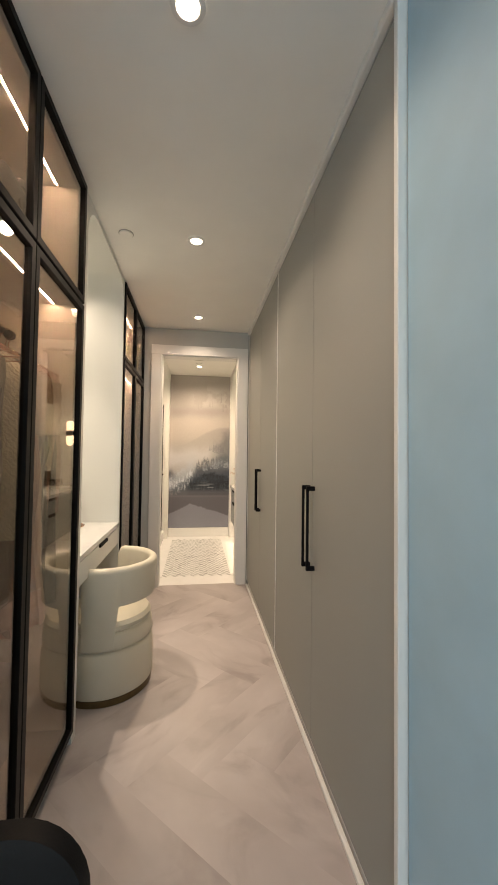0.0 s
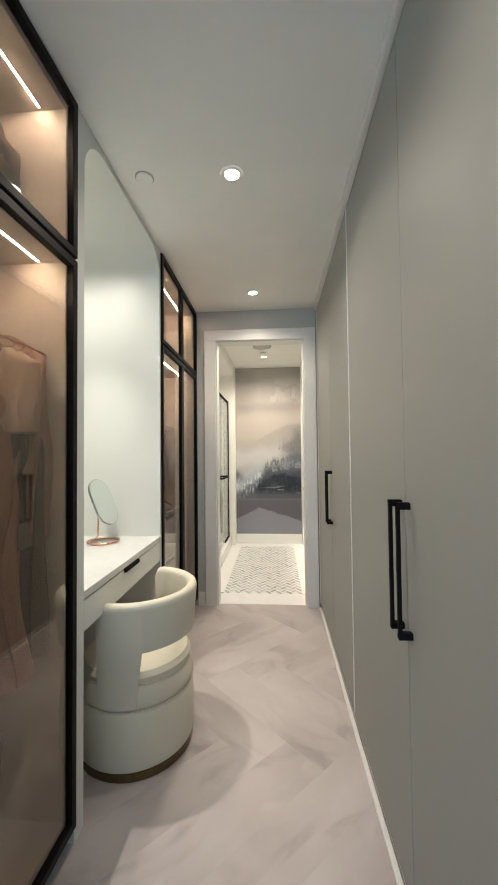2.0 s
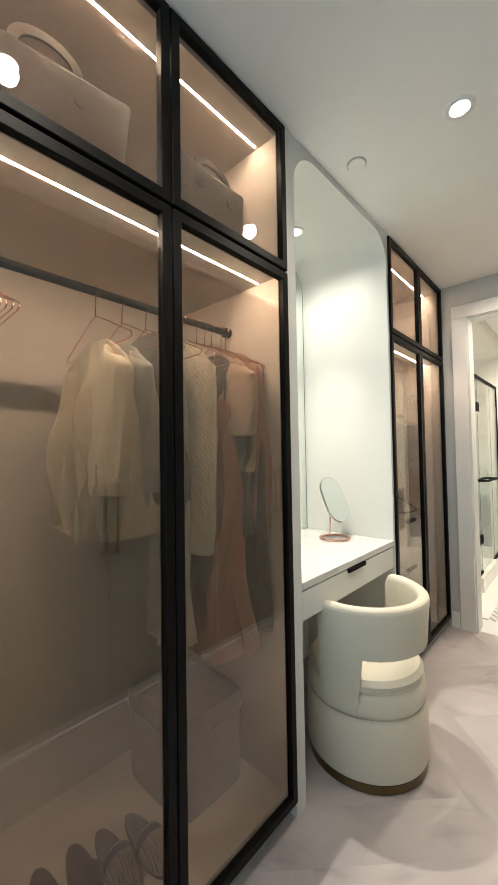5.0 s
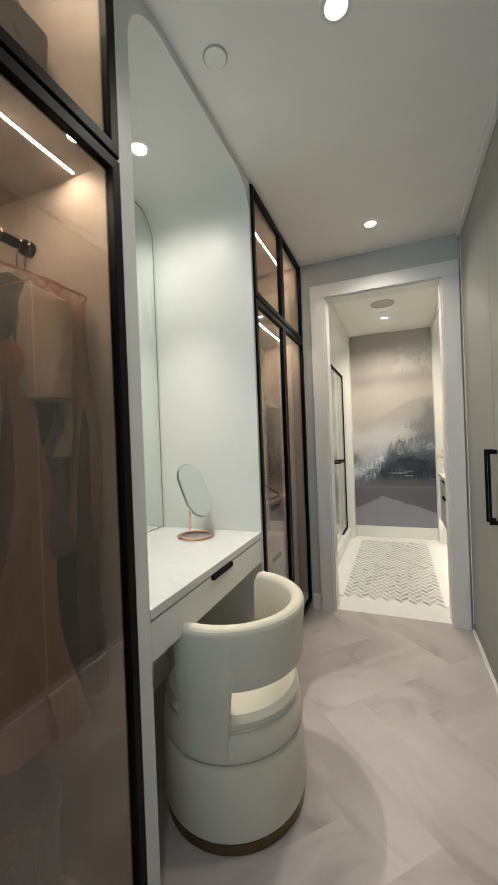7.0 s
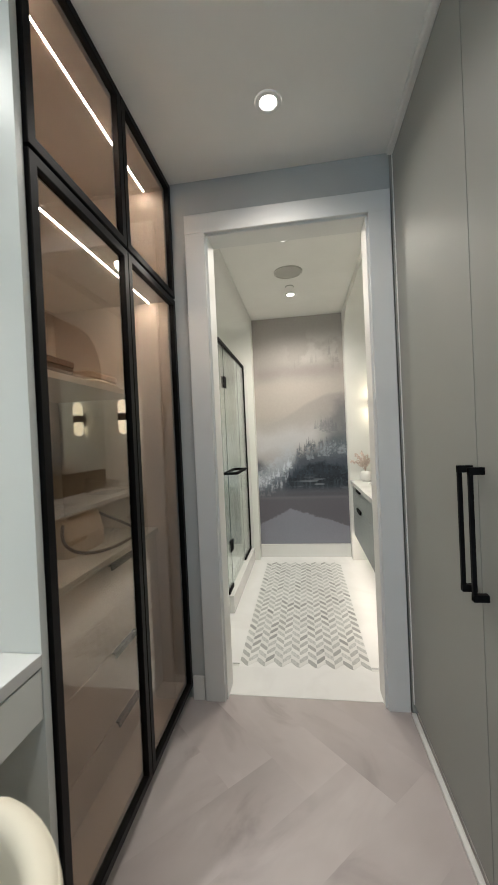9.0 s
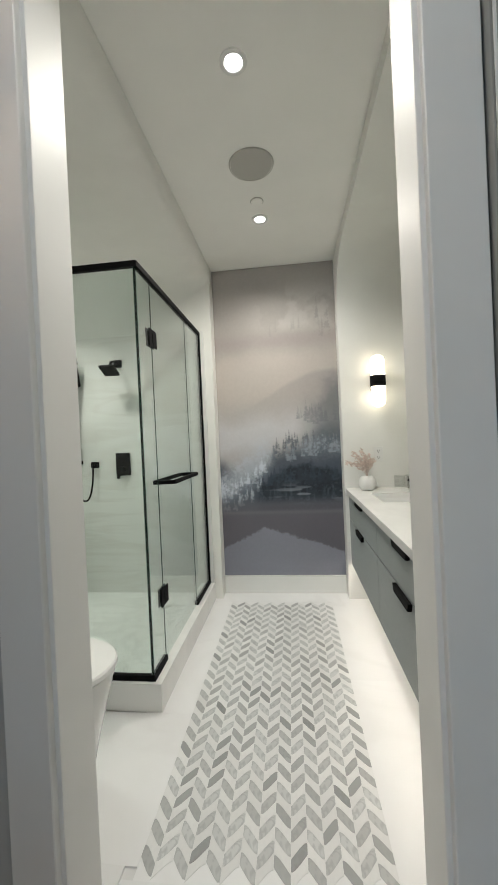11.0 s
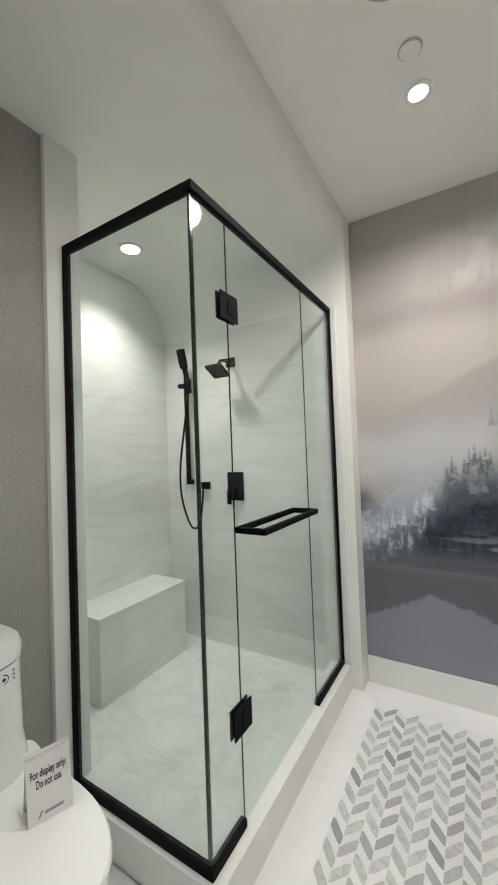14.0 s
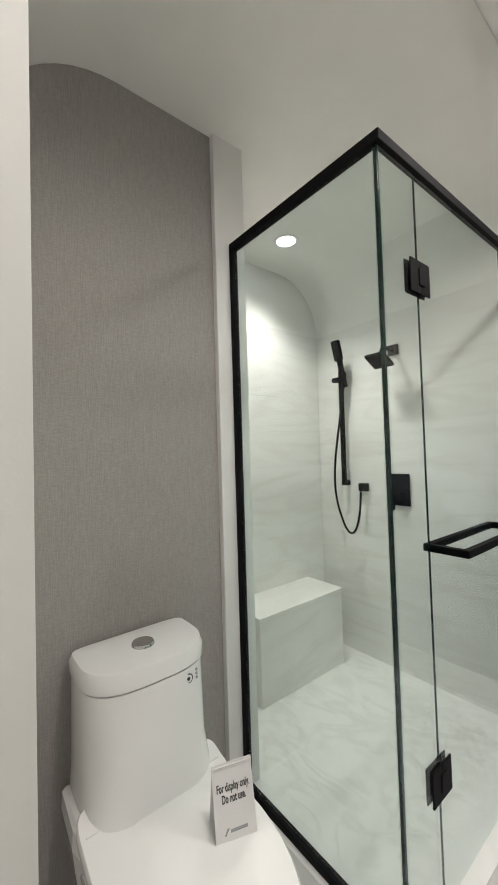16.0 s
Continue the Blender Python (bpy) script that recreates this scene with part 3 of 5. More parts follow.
vanity_mirror()

# ---- round chair ----


def tub_chair():
    root = thing("tub_chair", 0.058, 2.638, 0, "cream leather tub chair with a curved open back and brass base", "chair")
    R = 0.243
    def ring(r, z, n=56):
        return [(r * math.cos(2 * math.pi * k / n), r * math.sin(2 * math.pi * k / n), z) for k in range(n)]
    part("base", loft([ring(R - 0.006, 0.0), ring(R - 0.003, 0.003), ring(R - 0.003, 0.034)]), M_BRASS, root, "dark brass base ring", True)
    part("drum", loft([ring(R - 0.02, 0.033), ring(R - 0.002, 0.038), ring(R + 0.004, 0.055), ring(R + 0.004, 0.16), ring(R, 0.250), ring(R - 0.006, 0.259), ring(R - 0.012, 0.262)]), M_CREAM, root, smooth=True)
    part("seat_band", loft([ring(R - 0.012, 0.261), ring(R - 0.006, 0.266), ring(R + 0.001, 0.285), ring(R - 0.004, 0.335), ring(R - 0.018, 0.350), ring(R - 0.03, 0.353)]), M_CREAM, root, smooth=True)
    part("seat_cushion", loft([ring(R - 0.026, 0.351), ring(R - 0.014, 0.360), ring(R - 0.010, 0.380), ring(R - 0.024, 0.400), ring(R - 0.07, 0.412), ring(R - 0.15, 0.418), ring(0.02, 0.419)]), M_CREAM, root, "pale seat cushion", True)
    part("piping", tube([(*p[:2], 0.354) for p in ring(R - 0.017, 0)] + [ring(R - 0.017, 0)[0][:2] + (0.354,)], 0.004, 8), M_CREAM, root, smooth=True)
    part("seam", tube([(*p[:2], 0.2615) for p in ring(R - 0.006, 0)] + [ring(R - 0.006, 0)[0][:2] + (0.2615,)], 0.0025, 6), M_CREAM, root, smooth=True)
    # back: a curved shell round the side away from the table, with a low window in it
    ends, n = (-106, 88), 72
    sections = []
    for i in range(n + 1):
        a = ends[0] + (ends[1] - ends[0]) * i / n
        edge = min(1.0, min(a - ends[0], ends[1] - a) / 9.0)
        k = max(0.0, min(1.0, (71 - abs(a)) / 5.0))
        k = k * k * (3 - 2 * k)
        low = 0.275 + k * (0.482 - 0.275)
        top = 0.678 - 0.035 * (1 - math.sqrt(max(0.0, 1 - (1 - edge) ** 2)))
        t = 0.024
        ro, ri = R + 0.008, R + 0.008 - 2 * t
        lean = 0.012
        prof = []
        rc, rt = ro + lean - t, t
        shell = [(ro - 0.008, low), (ro - 0.002, low + 0.004), (ro, low + 0.012), (ro + lean * 0.4, (low + top) / 2), (ro + lean, top - t)]
        shell += [(rc + rt * math.cos(radians(q)), top - t + rt * math.sin(radians(q))) for q in (22, 45, 67, 90, 113, 135, 158)]
        shell += [(ri + lean, top - t), (ri + lean * 0.4, (low + top) / 2), (ri, low + 0.012), (ri + 0.002, low + 0.004), (ri + 0.008, low)]
        for r, z in shell:
            prof.append((r * math.cos(radians(a)), r * math.sin(radians(a)), z))
        sections.append(prof)
    part("backrest", loft(sections), M_CREAM, root, smooth=True)
    rim = [((R + 0.014) * math.cos(radians(a)), (R + 0.014) * math.sin(radians(a)), 0.666) for a in range(-100, 83, 3)]
    part("backrest_piping", tube(rim, 0.003, 6), M_CREAM, root, smooth=True)


tub_chair()

# ---- bathroom: vanity ----
VX, VZ = 1.06, 0.786


def fluted(y0, y1, z0, z1, pitch=0.009):
    """Front panel of fine upright ribs."""
    n = max(4, int((y1 - y0) / pitch))
    pts = [(0.018, y0)]
    for i in range(n):
        a = y0 + (y1 - y0) * i / n
        w = (y1 - y0) / n
        pts += [(0.0012, a), (0.0, a + w * 0.3), (0.0, a + w * 0.7), (0.0012, a + w * 0.98)]
    pts.append((0.018, y1))
    return prism(pts, "z", z0, z1)


def vanity_unit(y0, y1):
    root = thing("vanity_cabinet", VX, y0, 0, "blue-grey fluted floating vanity cabinet with two drawers and black tab pulls", "cabinet", "vanity cabinets")
    L = y1 - y0
    part("body", box(0.02, 0.475, 0.001, L - 0.001, 0.262, 0.60), M_VANITY, root)
    for z0, z1, hz in ((0.578, 0.748, 0.733), (0.255, 0.572, 0.566)):
        d = part("drawer", fluted(0.003, L - 0.003, z0, z1), M_VANITY, root)
        c = L / 2
        pull = prism([(-0.10, z1 + 0.003), (0.10, z1 + 0.003), (0.088, z1 - 0.026), (-0.088, z1 - 0.026)], "x", -0.016, -0.001)
        part("pull", moved(pull, Matrix.Translation((0, c, 0))), M_BLACK, d, "black tapered tab pull")
    return root


vanity_unit(5.242, 6.098)
vanity_unit(4.384, 5.240)
structure("trim_vanity_filler", box(VX, 1.535, 4.264, 4.382, 0.262, 0.745), M_VANITY, "blue-grey filler panel")

counter = tagged(new("vanity_countertop"), "white stone countertop with two undermount basins", "countertop")
counter.matrix_world = pose(0, 0, 0)
slab = bmesh.new()
SX0, SX1 = 1.165, 1.425
SINKS = [(5.495, 5.845), (4.64, 4.99)]
box(1.042, SX0, 4.263, 6.098, 0.752, VZ, 0.0, slab)
box(SX1, 1.539, 4.263, 6.098, 0.752, VZ, 0.0, slab)
prev = 4.263
for a, b in sorted(SINKS) + [(6.098, 0)]:
    box(SX0, SX1, prev, a, 0.752, VZ, 0.0, slab)
    prev = b
part("slab", slab, M_QUARTZ, counter)
for a, b in SINKS:
    c, hw, hl = (SX0 + SX1) / 2, (SX1 - SX0) / 2, (b - a) / 2
    rings = [superellipse(c, (a + b) / 2, z, hw * s, hl * s, e) for z, s, e in ((0.775, 1.02, 9), (0.757, 1.02, 9), (0.70, 0.98, 8), (0.655, 0.93, 7), (0.644, 0.8, 5), (0.642, 0.1, 2))]
    outer = [superellipse(c, (a + b) / 2, z, hw * s, hl * s, e) for z, s, e in ((0.64, 0.1, 2), (0.636, 0.85, 5), (0.65, 0.98, 8), (0.775, 1.05, 9))]
    basin = part("basin", loft(rings, caps=False), M_CERAMIC, counter, "white rectangular undermount basin", True)
    part("drain", moved(cyl(0.02, 0.02, 0.641, 0.6455, 24, 0.001), Matrix.Translation((c, (a + b) / 2, 0))), M_CHROME, basin, "chrome drain")


def faucet(y):
    root = thing("basin_faucet", 1.487, y, VZ, "matte black square single-lever basin faucet", "faucet", "basin faucets")
    part("body", prism([(-0.019, 0), (0.019, 0), (0.017, 0.128), (-0.019, 0.128)], "y", -0.015, 0.015), M_BLACK, root)
    part("spout", prism([(-0.017, 0.094), (-0.017, 0.117), (-0.138, 0.104), (-0.146, 0.096), (-0.142, 0.089), (-0.13, 0.090)], "y", -0.013, 0.013), M_BLACK, root)
    part("lever", prism([(0.021, 0.130), (0.021, 0.137), (-0.086, 0.141), (-0.086, 0.136)], "y", -0.012, 0.012), M_BLACK, root)


faucet(5.67)
faucet(4.815)

vm = thing("vanity_mirror", 1.538, 4.27, 0.985, "wide frameless mirror on the dark wall above the vanity", "mirror")
part("glass", box(-0.012, -0.008, 0.0, 1.826, 0.0, 0.935), M_MIRROR, vm)
part("backing", box(-0.008, -0.001, 0.003, 1.823, 0.003, 0.932), M_EDGE, vm, "dark mirror edge")


def capsule(z0, z1, r, up):
    """Half-capsule shade, rounded at its outer end."""
    rings, n = [], 28
    zs = [(z0, r), (z1 - r * 0.9, r)] + [(z1 - r * 0.9 + r * 0.9 * math.sin(radians(a)), r * math.cos(radians(a))) for a in (15, 30, 45, 60, 72, 82, 88)]
    for z, rr in zs:
        rings.append([(rr * math.cos(2 * math.pi * k / n), rr * math.sin(2 * math.pi * k / n), z if up else -z) for k in range(n)])
    return loft(rings)


def sconce(x, y, z):
    root = thing("wall_sconce", x, y, z, "wall sconce of two lit opal glass capsules on a black band", "wall lamp")
    part("back_plate", prism([(-0.036, -0.045)] + arc(0, -0.045, 0.036, 180, 360, 12)[1:-1] + [(0.036, -0.045), (0.036, 0.045)] + arc(0, 0.045, 0.036, 0, 180, 12)[1:-1] + [(-0.036, 0.045)], "y", -0.018, 0.0), M_BLACK, root)
    part("arm", box(-0.012, 0.012, -0.03, -0.018, -0.012, 0.012), M_BLACK, root)
    part("band", moved(cyl(0.051, 0.051, -0.036, 0.036, 32, 0.002), Matrix.Translation((0, -0.078, 0))), M_BLACK, root, smooth=True)
    for up in (True, False):
        part("shade", moved(capsule(0.037, 0.178, 0.0475, up), Matrix.Translation((0, -0.078, 0))), M_OPAL, root, "glowing opal glass", True)


sconce(1.275, END_Y, 1.52)


def wall_outlet(x, z):
    root = thing("wall_outlet", x, END_Y, z, "white double power outlet on the niche wall", "outlet")
    part("plate", box(-0.031, 0.031, -0.006, 0, -0.051, 0.051, 0.002), M_TRIM, root)
    for dz in (-0.022, 0.022):
        s = part("socket", box(-0.017, 0.017, -0.0085, -0.006, dz - 0.016, dz + 0.016, 0.001), M_TRIM, root)
        for dx in (-0.007, 0.007):
            part("slot", box(dx - 0.0012, dx + 0.0012, -0.0092, -0.0085, dz - 0.004, dz + 0.007), M_INK, s)
        part("slot", box(-0.0025, 0.0025, -0.0092, -0.0085, dz - 0.011, dz - 0.006), M_INK, s)


wall_outlet(1.275, 1.02)


def vase_and_stems():
    vase = thing("round_vase", 1.172, 5.985, VZ, "round matte white ceramic vase on the vanity", "vase")
    prof = [(0.025, 0.0), (0.042, 0.004), (0.055, 0.025), (0.058, 0.048), (0.052, 0.075), (0.038, 0.094), (0.030, 0.097), (0.026, 0.093)]
    part("body", loft([[(r * math.cos(2 * math.pi * k / 32), r * math.sin(2 * math.pi * k / 32), z) for k in range(32)] for r, z in prof]), M_MATTEW, vase, smooth=True)
    stems = thing("dried_stems", 1.172, 5.985, VZ + 0.09, "dried pale pink feathery stems in the vase", "dried flowers")
    rnd = random.Random(5)
    for i in range(22):
        az, lean, h = rnd.uniform(0, 2 * math.pi), rnd.uniform(0.01, 0.09), rnd.uniform(0.09, 0.19)
        dx, dy = math.cos(az) * lean - 0.025, math.sin(az) * lean
        path = bezier((0, 0, 0), (dx * 0.2, dy * 0.2, h * 0.4), (dx * 0.6, dy * 0.6, h * 0.8), (dx * 1.3, dy * 1.3, h), 6)
        bm = tube(path, 0.0012, 5)
        for j in range(3, 7):
            for q in range(5):
                c = path[j] + Vector((rnd.gauss(0, 0.004), rnd.gauss(0, 0.004), rnd.gauss(0, 0.006)))
                d = Vector((dx + rnd.gauss(0, 0.02), dy + rnd.gauss(0, 0.02), 0.04)).normalized() * 0.016
                merge(bm, tube([c - d * 0.6, c, c + d * 0.6], 0.0036, 4, 0.4))
        part("stem", bm, M_PLANT, stems)


vase_and_stems()


def tumbler(x, y, r=0.036, h=0.085):
    root = thing("glass_tumbler", x, y, VZ, "clear drinking glass on the vanity", "glass", "glasses on the vanity")
    n = 28
    prof = [(0.001, 0.0), (r * 0.97, 0.0), (r, 0.004), (r, h), (r - 0.003, h), (r - 0.003, 0.014), (0.001, 0.013)]
    part("glass", loft([[(rr * math.cos(2 * math.pi * k / n), rr * math.sin(2 * math.pi * k / n), z) for k in range(n)] for rr, z in prof], caps=False), M_TUMBLER, root, smooth=True)
    part("rim", tube([(r * math.cos(2 * math.pi * k / n), r * math.sin(2 * math.pi * k / n), h) for k in range(n + 1)], 0.0015, 6), M_TUMBLER, root)


tumbler(1.395, 6.035)
tumbler(1.455, 5.945)
tumbler(1.475, 6.05)

led = thing("under_vanity_light", 1.10, 4.40, 0.262, "warm LED strip under the floating vanity", "light strip")
part("strip", box(0.0, 0.012, 0.0, 1.68, -0.009, -0.001), M_LEDW, led)

# ---- bathroom: shower ----
GX, GY, G0, G1 = 0.03, 4.972, 0.125, 1.963
structure("shower_curb", prism([(-0.54, 4.945), (0.072, 4.945), (0.072, END_Y - 0.001), (-0.03, END_Y - 0.001), (-0.03, 5.03), (-0.54, 5.03)], "z", 0.0, 0.122), M_QUARTZ, "white stone shower curb")
structure("shower_floor", box(-1.148, -0.031, 5.031, END_Y - 0.012, -0.004, 0.05), M_TRAY, "grey-veined white stone shower tray")


def shower_screen():
    root = thing("shower_enclosure", GX, GY, 0, "corner shower enclosure of clear glass with black frame and hinged door", "shower enclosure")
    ye = END_Y - GY - 0.012
    t = 0.01
    part("side_pane", box(-0.565, -t, -t / 2, t / 2, G0 + 0.012, G1 - 0.02), M_CLEAR, root)
    hinge_pane = part("fixed_pane", box(-t / 2, t / 2, t / 2, 0.158, G0 + 0.012, G1 - 0.02), M_CLEAR, root)
    door = part("door", box(-t / 2, t / 2, 0.163, 0.742, G0 + 0.010, G1 - 0.02), M_CLEAR, root, "clear glass hinged door")
    part("fixed_pane", box(-t / 2, t / 2, 0.747, ye, G0 + 0.012, G1 - 0.02), M_CLEAR, root)
    for y in (0.1605, 0.7445):
        part("pane_edge", box(-0.002, 0.002, y - 0.001, y + 0.001, G0 + 0.012, G1 - 0.021), M_EDGE, root, "dark polished glass edge")
    part("pane_edge", box(-t, t / 2, -t / 2, t / 2, G0 + 0.012, G1 - 0.021), M_CLEAR, root)
    part("corner_seal", box(-0.0075, 0.0005, -0.0045, 0.0045, G0 + 0.012, G1 - 0.021), M_EDGE, root)
    part("header_side", box(-0.57, -0.012, -0.012, 0.012, G1 - 0.026, G1, 0.002), M_BLACK, root)
    part("header_front", box(-0.012, 0.012, -0.012, ye, G1 - 0.026, G1, 0.002), M_BLACK, root)
    part("bottom_channel", box(-0.57, 0.0, -0.011, 0.011, G0 - 0.004, G0 + 0.022, 0.002), M_BLACK, root)
    part("bottom_channel", box(-0.011, 0.011, -0.011, 0.158, G0 - 0.004, G0 + 0.022, 0.002), M_BLACK, root)
    part("bottom_channel", box(-0.011, 0.011, 0.747, ye, G0 - 0.004, G0 + 0.022, 0.002), M_BLACK, root)
    part("wall_channel", box(-0.572, -0.552, -0.011, 0.011, G0, G1 - 0.02, 0.002), M_BLACK, root)
    part("wall_channel", box(-0.011, 0.011, ye - 0.016, ye, G0, G1 - 0.02, 0.002), M_BLACK, root)
    for z in (0.43, 1.665):
        bm = bmesh.new()
        for a, b in ((0.113, 0.1602), (0.1608, 0.208)):
            box(0.0052, 0.0095, a, b, z - 0.042, z + 0.042, 0.0015, bm)
            box(-0.0095, -0.0052, a, b, z - 0.042, z + 0.042, 0.0015, bm)
        box(0.0052, 0.013, 0.150, 0.178, z - 0.022, z + 0.022, 0.002, bm)
        part("hinge", bm, M_BLACK, root, "square black glass hinge")
    # towel bar handle: a flat loop through the door
    bm = bmesh.new()
    for x in (0.050, -0.050):
        box(x - 0.009, x + 0.009, 0.245, 0.705, 0.955, 0.975, 0.002, bm)
    for y in (0.254, 0.696):
        box(-0.050, 0.050, y - 0.009, y + 0.009, 0.955, 0.975, 0.002, bm)
    part("handle", bm, M_BLACK, root, "black square towel bar handle")


shower_screen()

bench = thing("shower_bench", -1.138, 5.32, 0.05, "white tiled box bench in the shower", "bench")
part("seat", box(0, 0.265, 0, 0.61, 0.39, 0.415, 0.002), M_TILE, bench)
part("front_panel", box(0.242, 0.26, 0.005, 0.605, 0, 0.39, 0.001), M_TILE, bench)
part("side_panel", box(0, 0.242, 0.005, 0.02, 0, 0.39, 0.001), M_TILE, bench)
part("side_panel", box(0, 0.242, 0.59, 0.605, 0, 0.39, 0.001), M_TILE, bench)


def shower_fittings():
    ey = END_Y - 0.012
    s = thing("hand_shower_set", -0.922, ey, 0, "matte black hand shower on a slide bar with a hose", "shower set")
    part("slide_bar", box(-0.012, 0.012, -0.05, -0.03, 1.03, 1.72, 0.002), M_BLACK, s)
    for z in (1.045, 1.70):
        part("bracket", box(-0.013, 0.013, -0.034, 0.0, z - 0.015, z + 0.015, 0.002), M_BLACK, s)
    part("slider", box(-0.05, 0.03, -0.066, -0.026, 1.655, 1.68, 0.003), M_BLACK, s)
    part("hand_spray", moved(merge(box(-0.014, 0.014, -0.012, 0.012, -0.16, 0.02, 0.004), box(-0.026, 0.026, -0.018, 0.010, 0.0, 0.12, 0.006)), pose(0.03, -0.085, 1.77, 16, 0, 0)), M_BLACK, s)
    part("hose", tube(bezier((0.03, -0.055, 1.62), (-0.03, -0.06, 1.25), (-0.10, -0.07, 1.05), (0.0, -0.07, 0.83), 16) + bezier((0.0, -0.07, 0.83), (0.05, -0.07, 0.70), (0.12, -0.07, 0.74), (0.115, -0.045, 1.0), 14)[1:], 0.0065, 8), M_BLACK, s, smooth=True)
    o = part("wall_elbow", box(0.088, 0.142, -0.03, 0.0, 1.0, 1.045, 0.003), M_BLACK, s)
    h = thing("rain_shower", -0.595, ey, 1.775, "square black shower head on a short wall arm", "shower head")
    part("flange", box(-0.03, 0.03, -0.012, 0.0, -0.028, 0.028, 0.002), M_BLACK, h)
    part("arm", tube([(0, 0, 0), (0, -0.08, 0.0), (0, -0.115, -0.012), (0, -0.13, -0.04)], 0.010, 12), M_BLACK, h, smooth=True)
    part("head", moved(merge(box(-0.055, 0.055, -0.055, 0.055, -0.016, 0.0, 0.003), cyl(0.03, 0.014, 0.0, 0.03, 20)), pose(0, -0.14, -0.068, -28, 0, 0)), M_BLACK, h)
    v = thing("shower_valve", -0.588, ey, 1.02, "square black shower mixer plate with lever", "shower valve")
    part("plate", box(-0.056, 0.056, -0.012, 0.0, -0.085, 0.085, 0.004), M_BLACK, v)
    part("knob", box(-0.02, 0.02, -0.04, -0.012, -0.055, -0.015, 0.003), M_BLACK, v)
    part("lever", box(-0.035, -0.012, -0.05, -0.034, -0.105, -0.02, 0.003), M_BLACK, v)


shower_fittings()

# ---- bathroom: toilet ----


def toilet():
    root = thing("toilet", -0.545, 4.585, 0, "one-piece white ceramic toilet with closed lid", "toilet")
    def ring(x0, x1, w, z, e_back=7.0, e_front=2.3, n=44):
        """Plan of a tank or bowl: flat at the wall, rounded in front."""
        out, mid = [], x0 + (x1 - x0) * 0.35
        for k in range(n):
            t = 2 * math.pi * k / n
            c, s = math.cos(t), math.sin(t)
            e = e_front if c > 0 else e_back
            a = (x1 - mid) if c > 0 else (mid - x0)
            out.append((mid + a * math.copysign(abs(c) ** (2 / e), c), w * math.copysign(abs(s) ** (2 / e), s), z))
        return out
    def swept(points):
        """Lift the rear of the lid in a hollow curve towards the tank."""
        return [(x, y, z + 0.045 * max(0.0, min(1.0, (0.27 - x) / 0.14)) ** 2) for x, y, z in points]
    pedestal = [ring(0.03, 0.47, 0.125, 0.0), ring(0.02, 0.49, 0.13, 0.015), ring(0.01, 0.52, 0.14, 0.15), ring(0.0, 0.555, 0.160, 0.28), ring(0.0, 0.575, 0.172, 0.355), ring(0.0, 0.575, 0.172, 0.375)]
    part("bowl", loft(pedestal), M_CERAMIC, root, smooth=True)
    seat = [swept(ring(0.14, 0.580, 0.173, z, 12, 2.3)) for z in (0.377, 0.383, 0.395)]
    part("seat", loft(seat), M_CERAMIC, root, smooth=True)
    lid = [swept(ring(x0, x1, w, z, 12, 2.3)) for x0, x1, w, z in ((0.138, 0.583, 0.174, 0.401), (0.130, 0.590, 0.179, 0.405), (0.130, 0.590, 0.179, 0.420), (0.133, 0.585, 0.175, 0.426), (0.15, 0.55, 0.15, 0.4275), (0.20, 0.46, 0.08, 0.428))]
    part("lid", loft(lid), M_CERAMIC, root, "glossy closed lid", True)
    for sy in (-1, 1):
        part("deck_shoulder", loft([[(x, sy * y, z) for x, y in ((0.02, 0.10), (0.02, w), (0.14, w + 0.004), (0.185, w - 0.006), (0.185, 0.10))] for z, w in ((0.30, 0.166), (0.40, 0.178), (0.438, 0.176), (0.446, 0.168))]), M_CERAMIC, root)
    tank = [ring(0.0, 0.235, 0.168, 0.36, 8, 6), ring(0.0, 0.222, 0.166, 0.41, 8, 5), ring(0.0, 0.206, 0.160, 0.45, 8, 3.8), ring(0.0, 0.198, 0.156, 0.52, 8, 3.2), ring(0.0, 0.195, 0.154, 0.706, 8, 3)]
    part("tank", loft(tank), M_CERAMIC, root, smooth=True)
    cap = [ring(0.0, 0.194, 0.152, 0.7095, 8, 3), ring(-0.002, 0.199, 0.157, 0.712, 8, 3), ring(-0.002, 0.200, 0.158, 0.742, 8, 3), ring(0.004, 0.194, 0.152, 0.755, 8, 3), ring(0.04, 0.15, 0.11, 0.759, 6, 3)]
    c = part("tank_lid", loft(cap), M_CERAMIC, root, smooth=True)
    part("flush_button", moved(cyl(0.03, 0.027, 0.756, 0.766, 28, 0.002), Matrix.Translation((0.10, 0, 0))), M_CHROME, c, "chrome dual flush button", True)
    # printed marks on the tank front
    def front(y):
        mid = 0.195 * 0.35
        return mid + (0.195 - mid) * (1 - (abs(y) / 0.154) ** 3) ** (1 / 3)
    def disc(y, z, r, h):
        return loft([[(front(y) + d - (0.02 if d < 0 else 0), y + r * math.cos(2 * math.pi * k / 24), z + r * math.sin(2 * math.pi * k / 24)) for k in range(24)] for d in (-0.001, h)])
    part("printed_mark", disc(0.080, 0.680, 0.012, 0.0006), M_INK, root, "small dark water-drop mark")
    part("printed_mark", disc(0.080, 0.680, 0.0095, 0.0010), M_PAPER, root)
    part("printed_mark", disc(0.080, 0.680, 0.0045, 0.0014), M_INK, root)
    for dz in (0.010, 0.0, -0.010):
        y = 0.104
        part("printed_bar", box(front(y) - 0.012, front(y) + 0.0006, y - 0.008, y + 0.006, 0.680 + dz - 0.003, 0.680 + dz + 0.003), M_GREYINK, root)
    return root


toilet()


